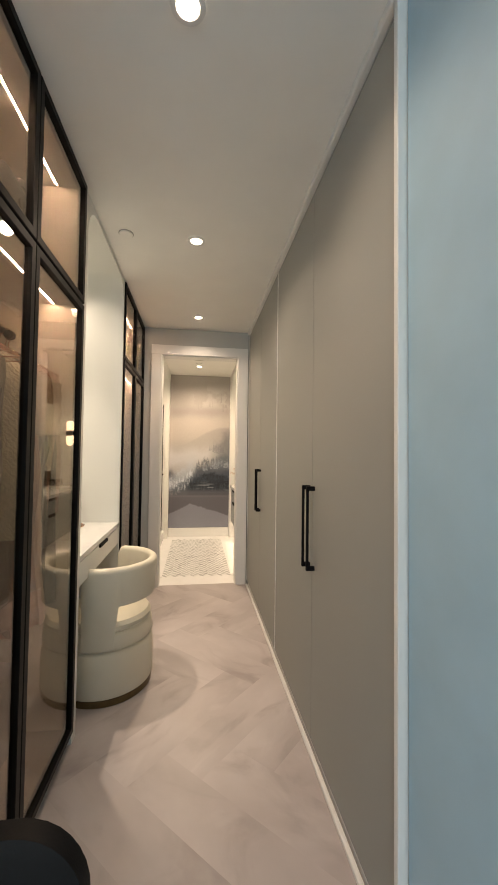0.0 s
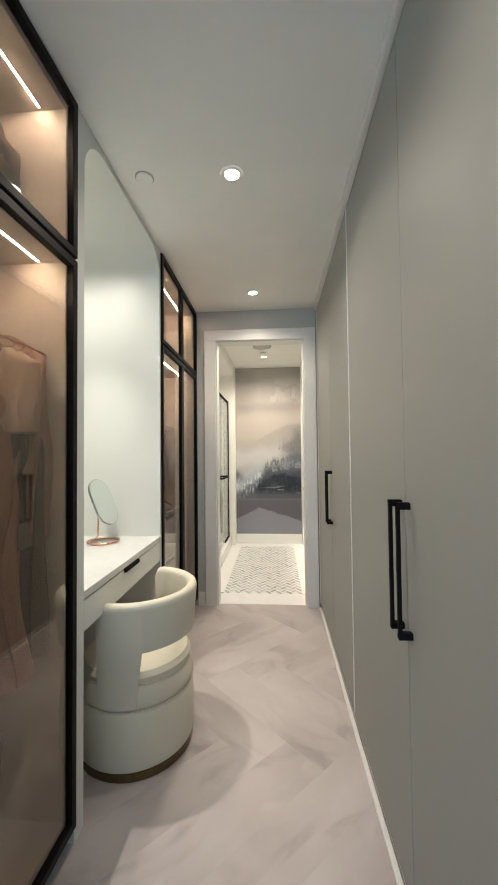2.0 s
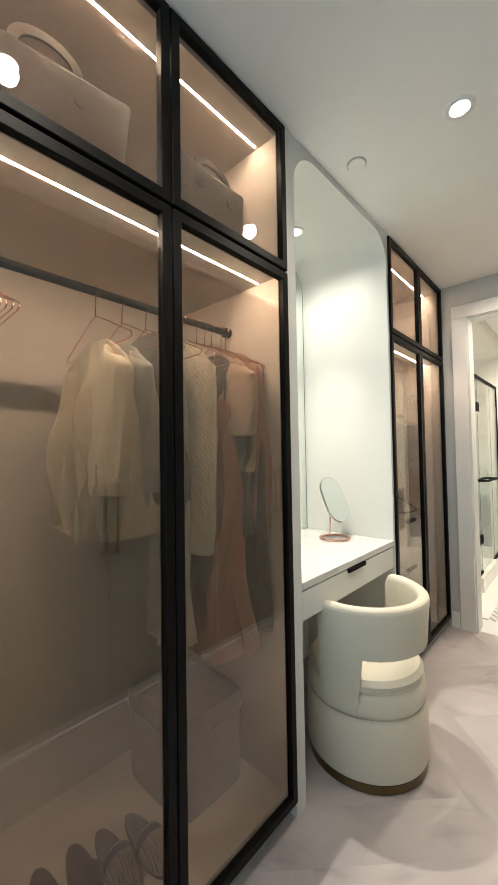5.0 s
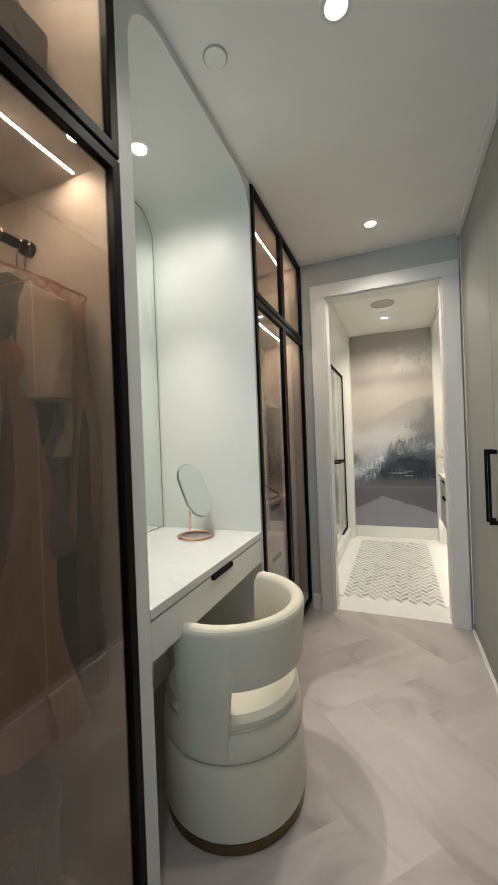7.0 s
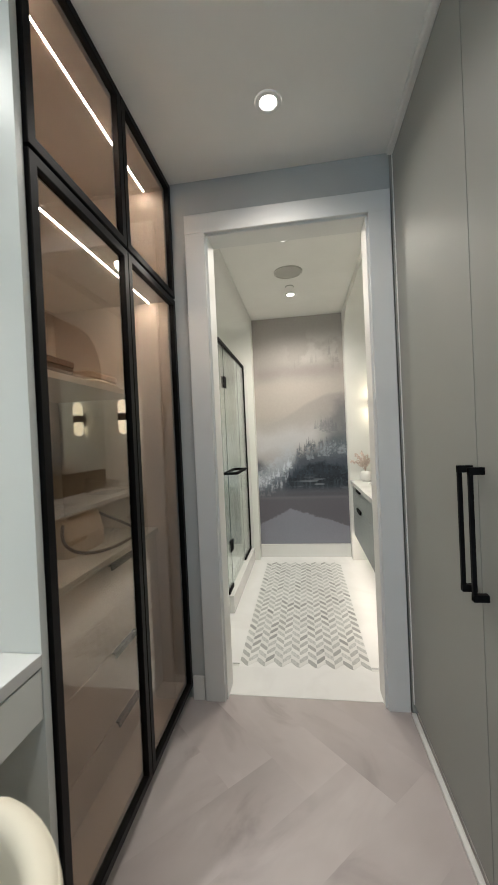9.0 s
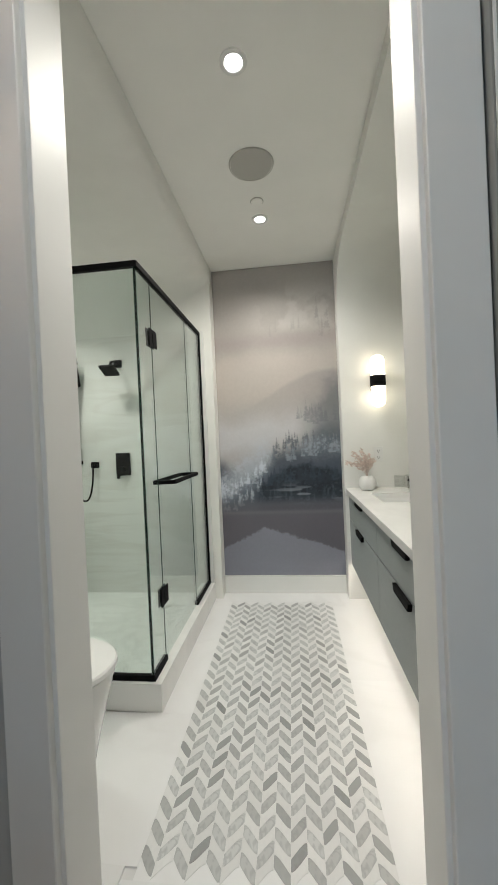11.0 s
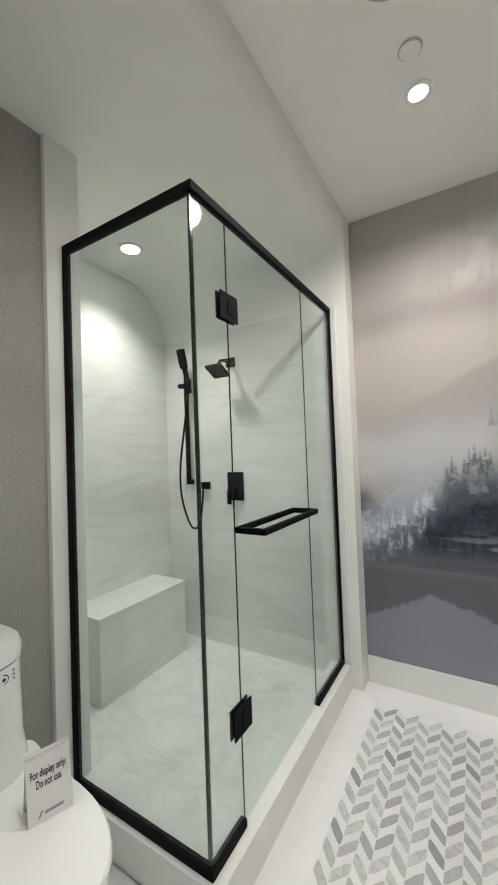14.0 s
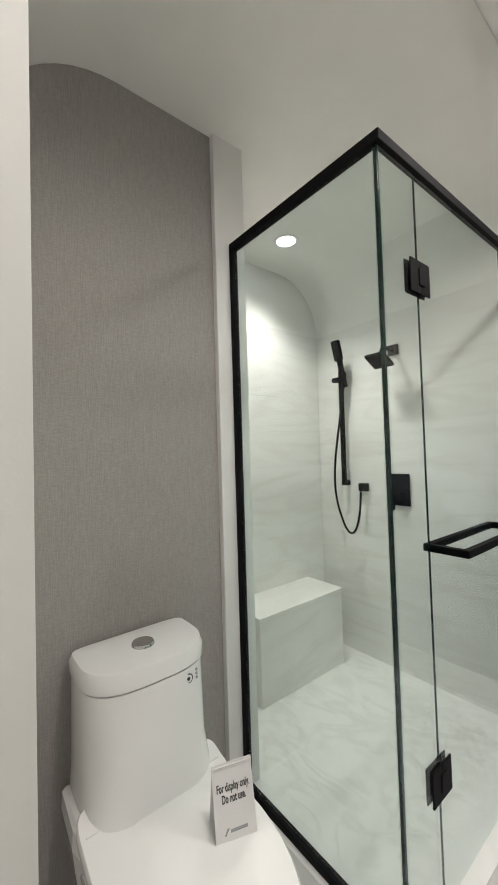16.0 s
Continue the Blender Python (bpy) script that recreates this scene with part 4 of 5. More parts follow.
def text_mesh(body, size, mat, parent, m, name="lettering"):
    cu = bpy.data.curves.new("text", "FONT")
    cu.body, cu.size, cu.align_x, cu.extrude, cu.offset = body, size, "CENTER", 0.0002, 0.0004
    tmp = bpy.data.objects.new("text", cu)
    scene.collection.objects.link(tmp)
    me = bpy.data.meshes.new_from_object(tmp.evaluated_get(bpy.context.evaluated_depsgraph_get()))
    bpy.data.objects.remove(tmp)
    me.transform(m)
    me.materials.clear()
    me.materials.append(mat)
    ob = new(name, me)
    ob.parent = parent
    return ob


def sign():
    root = thing("display_sign", -0.175, 4.672, 0.427, "small white folded card sign standing on the toilet lid", "sign", rz=72)
    # local x runs along the card, the face looks along -y
    lean = pose(0, 0, 0, -12, 0, 0)
    part("front_leaf", moved(box(-0.045, 0.045, -0.0006, 0.0006, 0.0, 0.142), lean), M_PAPER, root)
    part("rear_leaf", moved(box(-0.045, 0.045, -0.0006, 0.0006, 0.0, 0.140), pose(0, 0.056, 0, 13, 0, 0)), M_PAPER, root)
    up = lean @ pose(0, -0.0012, 0, 90, 0, 0)
    squeeze = Matrix.Diagonal((0.56, 1.1, 1, 1))
    text_mesh("For display only.", 0.0200, M_INK, root, up @ Matrix.Translation((0.0, 0.090, 0)) @ squeeze)
    text_mesh("Do not use.", 0.0200, M_INK, root, up @ Matrix.Translation((0.0, 0.069, 0)) @ squeeze)
    part("logo_bar", moved(box(-0.012, 0.026, -0.0010, -0.0006, 0.015, 0.021), lean), M_GREYINK, root, "grey printed mark")
    part("logo_bar", moved(prism([(-0.026, 0.012), (-0.022, 0.012), (-0.014, 0.024), (-0.019, 0.024)], "y", -0.0010, -0.0006), lean), M_GREYINK, root, "grey printed mark")


sign()

# ---- bedroom chair by the entrance ----


def black_chair():
    root = thing("black_chair", 0.195, 0.715, 0.0, "black leather chair with a rounded backrest", "chair")
    part("seat", moved(loft([superellipse(0, 0, z, a, a, 4) for z, a in ((0.41, 0.19), (0.415, 0.205), (0.45, 0.208), (0.47, 0.195), (0.475, 0.15))]), pose(0, 0, 0)), M_DARKLEATHER, root, smooth=True)
    rings = []
    for y, s in ((0.19, 0.95), (0.195, 1.0), (0.222, 1.0), (0.228, 0.95)):
        w, z0, z1, r = 0.215 * s, 0.50, 0.50 + 0.295 * s, 0.09 * s
        rings.append([(p[0], y + (p[1] - 0.5) * 0.10, p[1]) for p in arc(w - r, z1 - r, r, 0, 90, 8) + arc(-w + r, z1 - r, r, 90, 180, 8) + arc(-w + 0.03, z0 + 0.03, 0.03, 180, 270, 4) + arc(w - 0.03, z0 + 0.03, 0.03, 270, 360, 4)])
    part("backrest", loft(rings), M_DARKLEATHER, root, smooth=True)
    for sx in (-1, 1):
        for sy in (-1, 1):
            part("leg", tube([(sx * 0.15, sy * 0.15, 0.42), (sx * 0.18, sy * 0.18, 0.0)], 0.013, 10, 0.7), M_BLACK, root)
        part("back_post", tube([(sx * 0.12, 0.17, 0.43), (sx * 0.12, 0.208, 0.56)], 0.011, 8), M_BLACK, root)


black_chair()

# ---- contents of the near closet ----
ROD_X, ROD_Z, BASE_Z, TOP_Z = -0.26, 1.745, 0.084, 1.915
rod = thing("clothes_rod", ROD_X, 0.73, ROD_Z, "dark metal clothes rod across the wardrobe", "clothes rod")
part("bar", tube([(0, 0, 0), (0, 1.42, 0)], 0.0125, 16), M_BLACK, rod, smooth=True)
for y in (0.004, 1.416):
    part("end_cap", moved(cyl(0.02, 0.02, -0.012, 0.012, 20, 0.002), pose(0, y, 0, 90, 0, 0)), M_FRAME, rod, smooth=True)


def hanger(y, turn=90, group="copper hangers", x=ROD_X):
    root = thing("clothes_hanger", x, y, ROD_Z, "thin rose copper wire hanger on the rod", "hanger", group, rz=turn)
    hook = [(0.019 * math.cos(radians(a)), 0, 0.0 + 0.019 * math.sin(radians(a))) for a in range(200, -91, -20)] + [(0, 0, -0.05), (0, 0, -0.075)]
    part("hook", tube(hook, 0.0018, 6), M_COPPER, root)
    tri = [(0, 0, -0.075), (0.03, 0, -0.085), (0.20, 0, -0.165), (0.205, 0, -0.175), (0.195, 0, -0.18), (-0.195, 0, -0.18), (-0.205, 0, -0.175), (-0.20, 0, -0.165), (-0.03, 0, -0.085), (0, 0, -0.075)]
    part("wire", tube(tri, 0.0018, 6), M_COPPER, root)
    return root


def garment(name, y, x0, x1, ztop, zbot, mat, label, category, seed, thick=0.035, shoulder=0.09, neck=0.3, fold=0.010, flare=1.0, sleeve=None, skew=0.0, hang=True):
    """Cloth hung across the rod: a loft of thin folded rings from shoulders to hem."""
    if hang:
        hanger(y, 0)
    rnd = random.Random(seed)
    cx, hw = (x0 + x1) / 2, (x1 - x0) / 2
    root = thing(name, cx, y, 0, label, category, "hanging clothes", 4 * math.sin(seed * 2.1))
    n, rings = 72, []
    ph = [rnd.uniform(0, 6.28) for _ in range(4)]
    fr = [rnd.randint(3, 5), rnd.randint(6, 9)]
    levels = 26
    for i in range(levels + 1):
        t = i / levels
        z = ztop - (ztop - zbot) * t
        d = ztop - z
        s = min(1.0, neck + (1 - neck) * max(0.0, d / shoulder) ** 0.8) if shoulder else 1.0
        w = hw * s * (1 + (flare - 1) * t)
        th = thick * 0.6 * min(1.0, 0.4 + d / 0.14)
        ring = []
        for k in range(n):
            a = 2 * math.pi * k / n
            c, sn = math.cos(a), math.sin(a)
            xx = w * math.copysign(abs(c) ** 0.75, c)
            amp = 2.0 * fold * min(1, d / 0.15) * (0.5 + t)
            side = 1 if sn >= 0 else -1
            yy = th * math.copysign(abs(sn) ** 0.6, sn) + amp * (2.2 * abs(math.sin(fr[0] * xx / hw * 1.3 + ph[0] + t * 1.3 + 0.4 * side)) - 1.2 + 0.9 * math.sin(fr[1] * xx / hw * 2.0 + ph[1] + t * 1.4) + 0.5 * math.sin(9 * t + 3 * xx / hw + ph[3]))
            ring.append((xx + skew * t, yy, z + 0.008 * math.sin(3 * xx / hw + ph[2]) * t))
        rings.append(ring)
    part("body", loft(rings), mat, root, smooth=True)
    if sleeve:
        sx, zend, r0, r1, dy = sleeve
        # the sleeve leaves the body inside the shoulder and falls down its side
        top = Vector((hw * 0.50 * sx, dy * 0.25, ztop - shoulder * 0.42))
        mid = Vector((hw * 0.90 * sx, dy * 0.7, ztop - shoulder * 1.15))
        end = Vector((hw * 0.86 * sx + skew, dy, zend))
        path = bezier(top, top + Vector((hw * 0.25 * sx, dy * 0.2, -shoulder * 0.2)), mid + Vector((0, 0, shoulder * 0.4)), mid, 8)[:-1]
        path += bezier(mid, mid + Vector((0, 0, -shoulder * 0.5)), end + Vector((0.012 * sx, 0, (mid.z - end.z) * 0.4)), end, 16)
        srings = []
        for i, p in enumerate(path):
            t = i / (len(path) - 1)
            r = (r0 + (r1 - r0) * t) * min(1.0, 0.35 + 0.65 * i / 8)
            tilt = max(0.0, 1 - i / 9) * 0.8
            wr = 1 + 0.05 * math.sin(i * 1.15 + ph[3]) * t
            ring = []
            for k in range(28):
                q = 2 * math.pi * k / 28
                ex = r * wr * math.cos(q)
                ring.append((p.x + ex * (1 - 0.5 * tilt), p.y + r * 0.6 * wr * math.sin(q) + 0.005 * math.sin(k * 1.35 + i * 0.25) * t, p.z - tilt * ex * sx * 0.9 + 0.006 * math.sin(q * 2 + i * 0.8) * t))
            srings.append(ring)
        part("sleeve", loft(srings), mat, root, smooth=True)
        if r1 > 0.03:
            c = path[-1]
            part("cuff", loft([[(c.x + rr * math.cos(2 * math.pi * k / 24), c.y + rr * 0.62 * math.sin(2 * math.pi * k / 24), zz) for k in range(24)] for rr, zz in ((r1 * 1.0, c.z + 0.005), (r1 * 1.04, c.z - 0.012), (r1 * 0.98, c.z - 0.04), (r1 * 0.9, c.z - 0.042))]), mat, root, smooth=True)
    return root


F_CREAM = fabric("cream_twill", (0.62, 0.55, 0.42))
F_DENIM = fabric("grey_denim", (0.40, 0.39, 0.37), 0.5, 400)
F_CHAR = fabric("charcoal_knit", (0.20, 0.185, 0.17), 0.15)
F_CABLE = material("cream_cable_knit", (0.68, 0.62, 0.50), 0.95, vary=0.12, scale=70, bump=1.0, bump_scale=60, sheen=0.3, spec=0.2, detail=1.0, stretch=(1.6, 1.6, 0.8))


def add_knit(m, scale, depth):
    """Upright cable ribs in the relief of a knit."""
    n, l = m.node_tree.nodes, m.node_tree.links
    old = next(k for k in n if k.bl_idname == "ShaderNodeBump")
    tc, wave, rib = n.new("ShaderNodeTexCoord"), n.new("ShaderNodeTexWave"), n.new("ShaderNodeBump")
    wave.bands_direction = "DIAGONAL"
    wave.inputs["Scale"].default_value, wave.inputs["Distortion"].default_value, wave.inputs["Detail Scale"].default_value = scale, 6.0, 3.0
    rib.inputs["Strength"].default_value, rib.inputs["Distance"].default_value = 0.8, depth
    l.new(tc.outputs["Object"], wave.inputs["Vector"])
    l.new(wave.outputs["Fac"], rib.inputs["Height"])
    l.new(rib.outputs["Normal"], old.inputs["Normal"])


add_knit(F_CABLE, 30.0, 0.004)
F_TAUPE = fabric("taupe_jersey", (0.48, 0.37, 0.29))
F_DARK = fabric("dark_grey_wool", (0.15, 0.14, 0.135))
F_PINK = fabric("dusty_pink_cotton", (0.52, 0.32, 0.27))
F_RUST = fabric("rust_linen", (0.45, 0.23, 0.165))
F_UMBER = fabric("umber_wool", (0.13, 0.10, 0.085))
F_WHITE = fabric("off_white_linen", (0.66, 0.62, 0.55))
F_BAG = material("taupe_grained_leather", (0.13, 0.104, 0.083), 0.6, vary=0.08, scale=8, spec=0.3)
F_BAG2 = fabric("blush_leather", (0.45, 0.27, 0.19), 0.2, 200)
F_SAND = fabric("sand_leather", (0.60, 0.49, 0.36), 0.2, 200)
F_STRIPE = material("woven_straw", (0.55, 0.48, 0.37), 0.8, vary=0.3, scale=60, bump=0.8, bump_scale=120, stretch=(0.2, 4, 1))
F_BROWN = material("brown_leather", (0.14, 0.09, 0.065), 0.35, vary=0.1, bump=0.2)

garment("cream_jacket", 1.605, -0.42, -0.08, 1.590, 1.035, F_CREAM, "cream twill jacket on a copper hanger", "jacket", 1, 0.038, 0.085, 0.34, 0.014, 1.10, (1, 1.20, 0.058, 0.066, -0.05))
garment("grey_denim_jacket", 1.69, -0.42, -0.10, 1.590, 1.15, F_DENIM, "grey denim jacket hanging beside the cream one", "jacket", 2, 0.030, 0.075, 0.36, 0.010, 1.02, (1, 1.155, 0.052, 0.056, -0.025))
garment("charcoal_top", 1.775, -0.44, -0.10, 1.650, 1.12, F_CHAR, "charcoal knitted top on a hanger", "top", 3, 0.028, 0.09, 0.34, 0.011)
garment("white_trousers", 1.84, -0.34, -0.14, 1.56, 0.66, F_WHITE, "off-white trousers folded over a hanger", "trousers", 4, 0.022, 0.02, 0.8, 0.008)
garment("cable_sweater", 1.925, -0.44, -0.10, 1.645, 1.14, F_CABLE, "cream cable-knit sweater with hanging sleeve", "sweater", 5, 0.040, 0.09, 0.36, 0.010, 1.0, (1, 0.985, 0.060, 0.056, -0.03))
garment("rust_skirt", 1.99, -0.40, -0.08, 1.45, 0.58, F_RUST, "long rust linen skirt behind the sweater", "skirt", 6, 0.03, 0.03, 0.75, 0.018, 1.15)
garment("dark_dress", 2.03, -0.42, -0.065, 1.62, 0.97, F_DARK, "dark grey wool dress on a hanger", "dress", 7, 0.03, 0.09, 0.36, 0.012, 1.02)
garment("taupe_tee", 2.065, -0.42, -0.055, 1.635, 1.20, F_TAUPE, "taupe short-sleeved top on a hanger", "top", 8, 0.028, 0.09, 0.38, 0.010, 1.0, (1, 1.36, 0.060, 0.074, -0.03))
garment("pink_shirt", 2.115, -0.42, -0.045, 1.64, 1.0, F_PINK, "dusty pink cotton shirt at the wardrobe's side", "shirt", 9, 0.018, 0.08, 0.38, 0.010)
garment("umber_coat", 2.138, -0.46, -0.05, 1.62, 0.62, F_UMBER, "long umber wool coat against the wardrobe's side", "coat", 11, 0.018, 0.09, 0.36, 0.006)
for i in range(8):
    hanger(1.27 + 0.011 * i, 0, "empty copper hangers")


def tote(x, y, z, w, d, h, mat, label, rz=0, handle_h=0.09):
    root = thing("tote_bag", x, y, z, label, "bag", "bags on the top shelf", rz)
    rings = []
    for t, k in ((0.0, 0.86), (0.03, 0.90), (0.3, 0.95), (0.6, 1.0), (0.85, 1.05), (0.97, 1.07), (1.0, 1.06)):
        zz = h * t
        sq = 1.0 - 0.35 * t
        rings.append([(p[0], p[1], zz + (0.02 * t * (abs(p[1]) / (w / 2)) ** 2)) for p in superellipse(0, 0, 0, d / 2 * k * sq, w / 2 * k, 7, 48)])
    part("body", loft(rings), mat, root, smooth=True)
    part("rim_band", loft([[(p[0], p[1], h * t + (0.02 * t * (abs(p[1]) / (w / 2)) ** 2)) for p in superellipse(0, 0, 0, d / 2 * k * (1.0 - 0.35 * t) + 0.002, w / 2 * k + 0.002, 7, 48)] for t, k in ((0.90, 1.055), (0.995, 1.066))], caps=False), mat, root, smooth=True)
    for sx in (-1, 1):
        hx = sx * d / 2 * 0.62
        for sy in (-0.075, 0.075):
            part("handle_tab", moved(cyl(0.016, 0.016, -0.004, 0.004, 16, 0.001), pose(sx * d / 2 * 0.78, sy, h * 0.80, 0, 90, 0)), mat, root)
        path = [Vector((hx, -0.075, h * 0.80)), Vector((hx * 1.02, -0.075, h))] + bezier((hx, -0.075, h * 1.02), (hx, -0.07, h + handle_h * 1.3), (hx, 0.07, h + handle_h * 1.3), (hx, 0.075, h * 1.02), 12) + [Vector((hx * 1.02, 0.075, h * 0.80))]
        strap = []
        for a, p in enumerate(path):
            d0 = (path[min(a + 1, len(path) - 1)] - path[max(a - 1, 0)]).normalized()
            side, out = Vector((1, 0, 0)), d0.cross(Vector((1, 0, 0))).normalized()
            strap.append([p + side * u * 0.0035 + out * v * 0.012 for u, v in ((-1, -1), (1, -1), (1, 1), (-1, 1))])
        part("handle", loft(strap), mat, root)
    return root


tote(-0.21, 1.44, TOP_Z, 0.42, 0.18, 0.32, F_BAG, "large dark taupe tote bag with short handles on the shelf", -6, 0.06)
tote(-0.185, 1.965, TOP_Z, 0.325, 0.16, 0.305, F_BAG, "small taupe tote bag with short handles on the shelf", 3, 0.045)
tote(-0.40, 1.75, TOP_Z, 0.16, 0.13, 0.13, F_BAG2, "blush leather pouch between the tote bags", 0, 0.03)
tote(-0.26, 0.98, TOP_Z, 0.30, 0.16, 0.22, F_BAG, "taupe canvas tote bag on the top shelf")

pouf = thing("storage_pouf", -0.335, 1.975, BASE_Z, "dark taupe fabric storage box on the wardrobe floor", "storage box")
part("body", loft([superellipse(0, 0, z, a, b, 7, 40) for z, a, b in ((0, 0.165, 0.135), (0.005, 0.172, 0.142), (0.24, 0.175, 0.145), (0.247, 0.172, 0.142))]), F_CHAR, pouf, smooth=True)
part("lid", loft([superellipse(0, 0, z, a, b, 7, 40) for z, a, b in ((0.249, 0.176, 0.146), (0.255, 0.180, 0.150), (0.30, 0.180, 0.150), (0.315, 0.170, 0.140), (0.32, 0.10, 0.08))]), F_CHAR, pouf, smooth=True)


def shoe(x, y, rz, mat, strap_mat, label, open_toe):
    root = thing("slip_on_shoe", x, y, BASE_Z, label, "shoe", "shoes on the wardrobe floor", rz)
    def foot(z, k):
        out = []
        for i in range(28):
            a = 2 * math.pi * i / 28
            u = math.cos(a)
            w = 0.037 + 0.009 * u
            out.append((0.122 * math.copysign(abs(u) ** 0.72, u) * k, w * math.copysign(abs(math.sin(a)) ** 0.8, math.sin(a)) * k, z))
        return out
    part("sole", loft([foot(0.0, 0.94), foot(0.003, 1.0), foot(0.012, 1.0), foot(0.014, 0.97)]), F_BROWN, root, smooth=True)
    part("insole", loft([foot(0.0142, 0.95), foot(0.0165, 0.93)]), strap_mat, root)
    rings = []
    span = ((0.0, 0.046, 0.050), (0.03, 0.046, 0.048), (0.065, 0.044, 0.040), (0.10, 0.034, 0.028), (0.116, 0.02, 0.018)) if not open_toe else ((0.0, 0.046, 0.048), (0.025, 0.047, 0.046), (0.06, 0.046, 0.036))
    for px, w, h in span:
        rings.append([(px, w * math.cos(radians(a)), 0.012 + h * math.sin(radians(a))) for a in range(0, 181, 15)])
    upper = loft(rings, caps=False, closed=False)
    bmesh.ops.solidify(upper, geom=upper.faces[:], thickness=0.003)
    up = part("upper", upper, mat, root, smooth=True)
    band = loft([[(px, (w + 0.002) * math.cos(radians(a)), 0.012 + (h + 0.002) * math.sin(radians(a))) for a in range(0, 181, 15)] for px, w, h in ((0.008, 0.0465, 0.0495), (0.030, 0.047, 0.048))], caps=False, closed=False)
    bmesh.ops.solidify(band, geom=band.faces[:], thickness=0.003)
    part("strap", band, strap_mat, up, "dark leather strap", True)
    return root


shoe(-0.235, 1.648, -4, F_STRIPE, F_DARK, "striped woven slip-on shoe with a dark strap", False)
shoe(-0.215, 1.738, -2, F_STRIPE, F_DARK, "striped woven slip-on shoe with a dark strap", False)
shoe(-0.26, 1.475, -6, F_BROWN, F_BROWN, "brown leather open-toed slide sandal", True)
shoe(-0.255, 1.565, -8, F_BROWN, F_BROWN, "brown leather open-toed slide sandal", True)

# ---- contents of the far closet ----
FY0, FY1 = 3.134, 4.058


def drawer_chest():
    root = thing("drawer_chest", -0.585, FY0, BASE_Z, "taupe chest of drawers with a stone top inside the wardrobe", "chest of drawers")
    L = FY1 - FY0
    part("body", box(0.0, 0.455, 0.001, L - 0.001, 0.0, 0.718), M_CARCASS, root)
    part("top", box(0.0, 0.485, 0.001, L - 0.001, 0.720, 0.745, 0.002), M_QUARTZ, root, "pale stone top")
    for z0, z1 in ((0.008, 0.150), (0.154, 0.400), (0.404, 0.716)):
        d = part("drawer", box(0.457, 0.474, 0.003, L - 0.003, z0, z1, 0.0015), M_CARCASS, root)
        part("pull", prism([(0.476, z1 + 0.001), (0.492, z1 + 0.001), (0.492, z1 - 0.020), (0.488, z1 - 0.020), (0.486, z1 - 0.004), (0.476, z1 - 0.004)], "y", 0.47, 0.64), M_BLACK, d, "dark tab pull")


drawer_chest()
shelf = thing("wardrobe_shelf", -0.585, FY0, 1.45, "taupe shelf inside the wardrobe", "shelf")
part("board", box(0.0, 0.42, 0.001, FY1 - FY0 - 0.001, 0.0, 0.022, 0.001), M_CARCASS, shelf)


def folded(x, y, z, mats, label, w=0.26, d=0.30):
    for i, m in enumerate(mats):
        root = thing("folded_garment", x + 0.004 * (-1) ** i, y, z + i * 0.032, label, "folded clothes", "folded clothes on the shelf", 4 * (-1) ** i)
        rings = [superellipse(0, 0, zz, d / 2 * k, w / 2 * k, 5, 36) for zz, k in ((0.0005, 0.96), (0.006, 1.0), (0.014, 0.985), (0.022, 1.0), (0.029, 0.97), (0.031, 0.85))]
        rings = [[(p[0], p[1], p[2] + 0.002 * math.sin(9 * p[0] * 8 + p[1] * 21)) for p in r] for r in rings]
        part("cloth", loft(rings), m, root, smooth=True)


folded(-0.36, 3.30, 1.472, [F_WHITE, F_CREAM, F_WHITE], "folded off-white knitwear on the wardrobe shelf")
folded(-0.36, 3.86, 1.472, [F_CREAM, F_TAUPE], "folded cream and taupe knitwear on the shelf")
bx = thing("keepsake_box", -0.36, 3.56, 1.472, "flat brown leather keepsake box on the shelf", "box")
part("base", box(-0.12, 0.12, -0.10, 0.10, 0, 0.05, 0.003), F_BROWN, bx)
part("lid", box(-0.123, 0.123, -0.103, 0.103, 0.051, 0.075, 0.004), F_BROWN, bx)


def handbag():
    root = thing("shoulder_bag", -0.28, 3.70, BASE_Z + 0.745, "sand leather shoulder bag with a long strap lying on the chest", "bag")
    rings = [superellipse(0, 0, z, 0.055 * k, 0.13 * k2, 4, 36) for z, k, k2 in ((0, 0.9, 0.95), (0.01, 1.0, 1.0), (0.07, 0.95, 0.98), (0.13, 0.6, 0.92), (0.14, 0.35, 0.88))]
    part("body", loft(rings), F_SAND, root, smooth=True)
    part("flap", moved(loft([superellipse(0, 0, z, 0.004, 0.122, 4, 30) for z in (0.06, 0.1, 0.138)]), pose(0.048, 0, 0.0, 0, -14, 0)), F_SAND, root, smooth=True)
    part("strap", tube(bezier((0.02, -0.12, 0.12), (0.12, -0.32, 0.02), (0.18, -0.05, 0.008), (0.14, 0.22, 0.008), 14) + bezier((0.14, 0.22, 0.008), (0.10, 0.32, 0.008), (0.03, 0.25, 0.06), (0.02, 0.12, 0.12), 12)[1:], 0.006, 8), F_BROWN, root, smooth=True)


handbag()
tote(-0.28, 3.36, TOP_Z, 0.24, 0.14, 0.17, F_BAG2, "brown leather tote bag on the upper shelf", 8, 0.07)
tote(-0.28, 3.84, TOP_Z, 0.20, 0.13, 0.15, F_BAG2, "small blush leather bag on the upper shelf", -6, 0.06)

# ---- mural ----


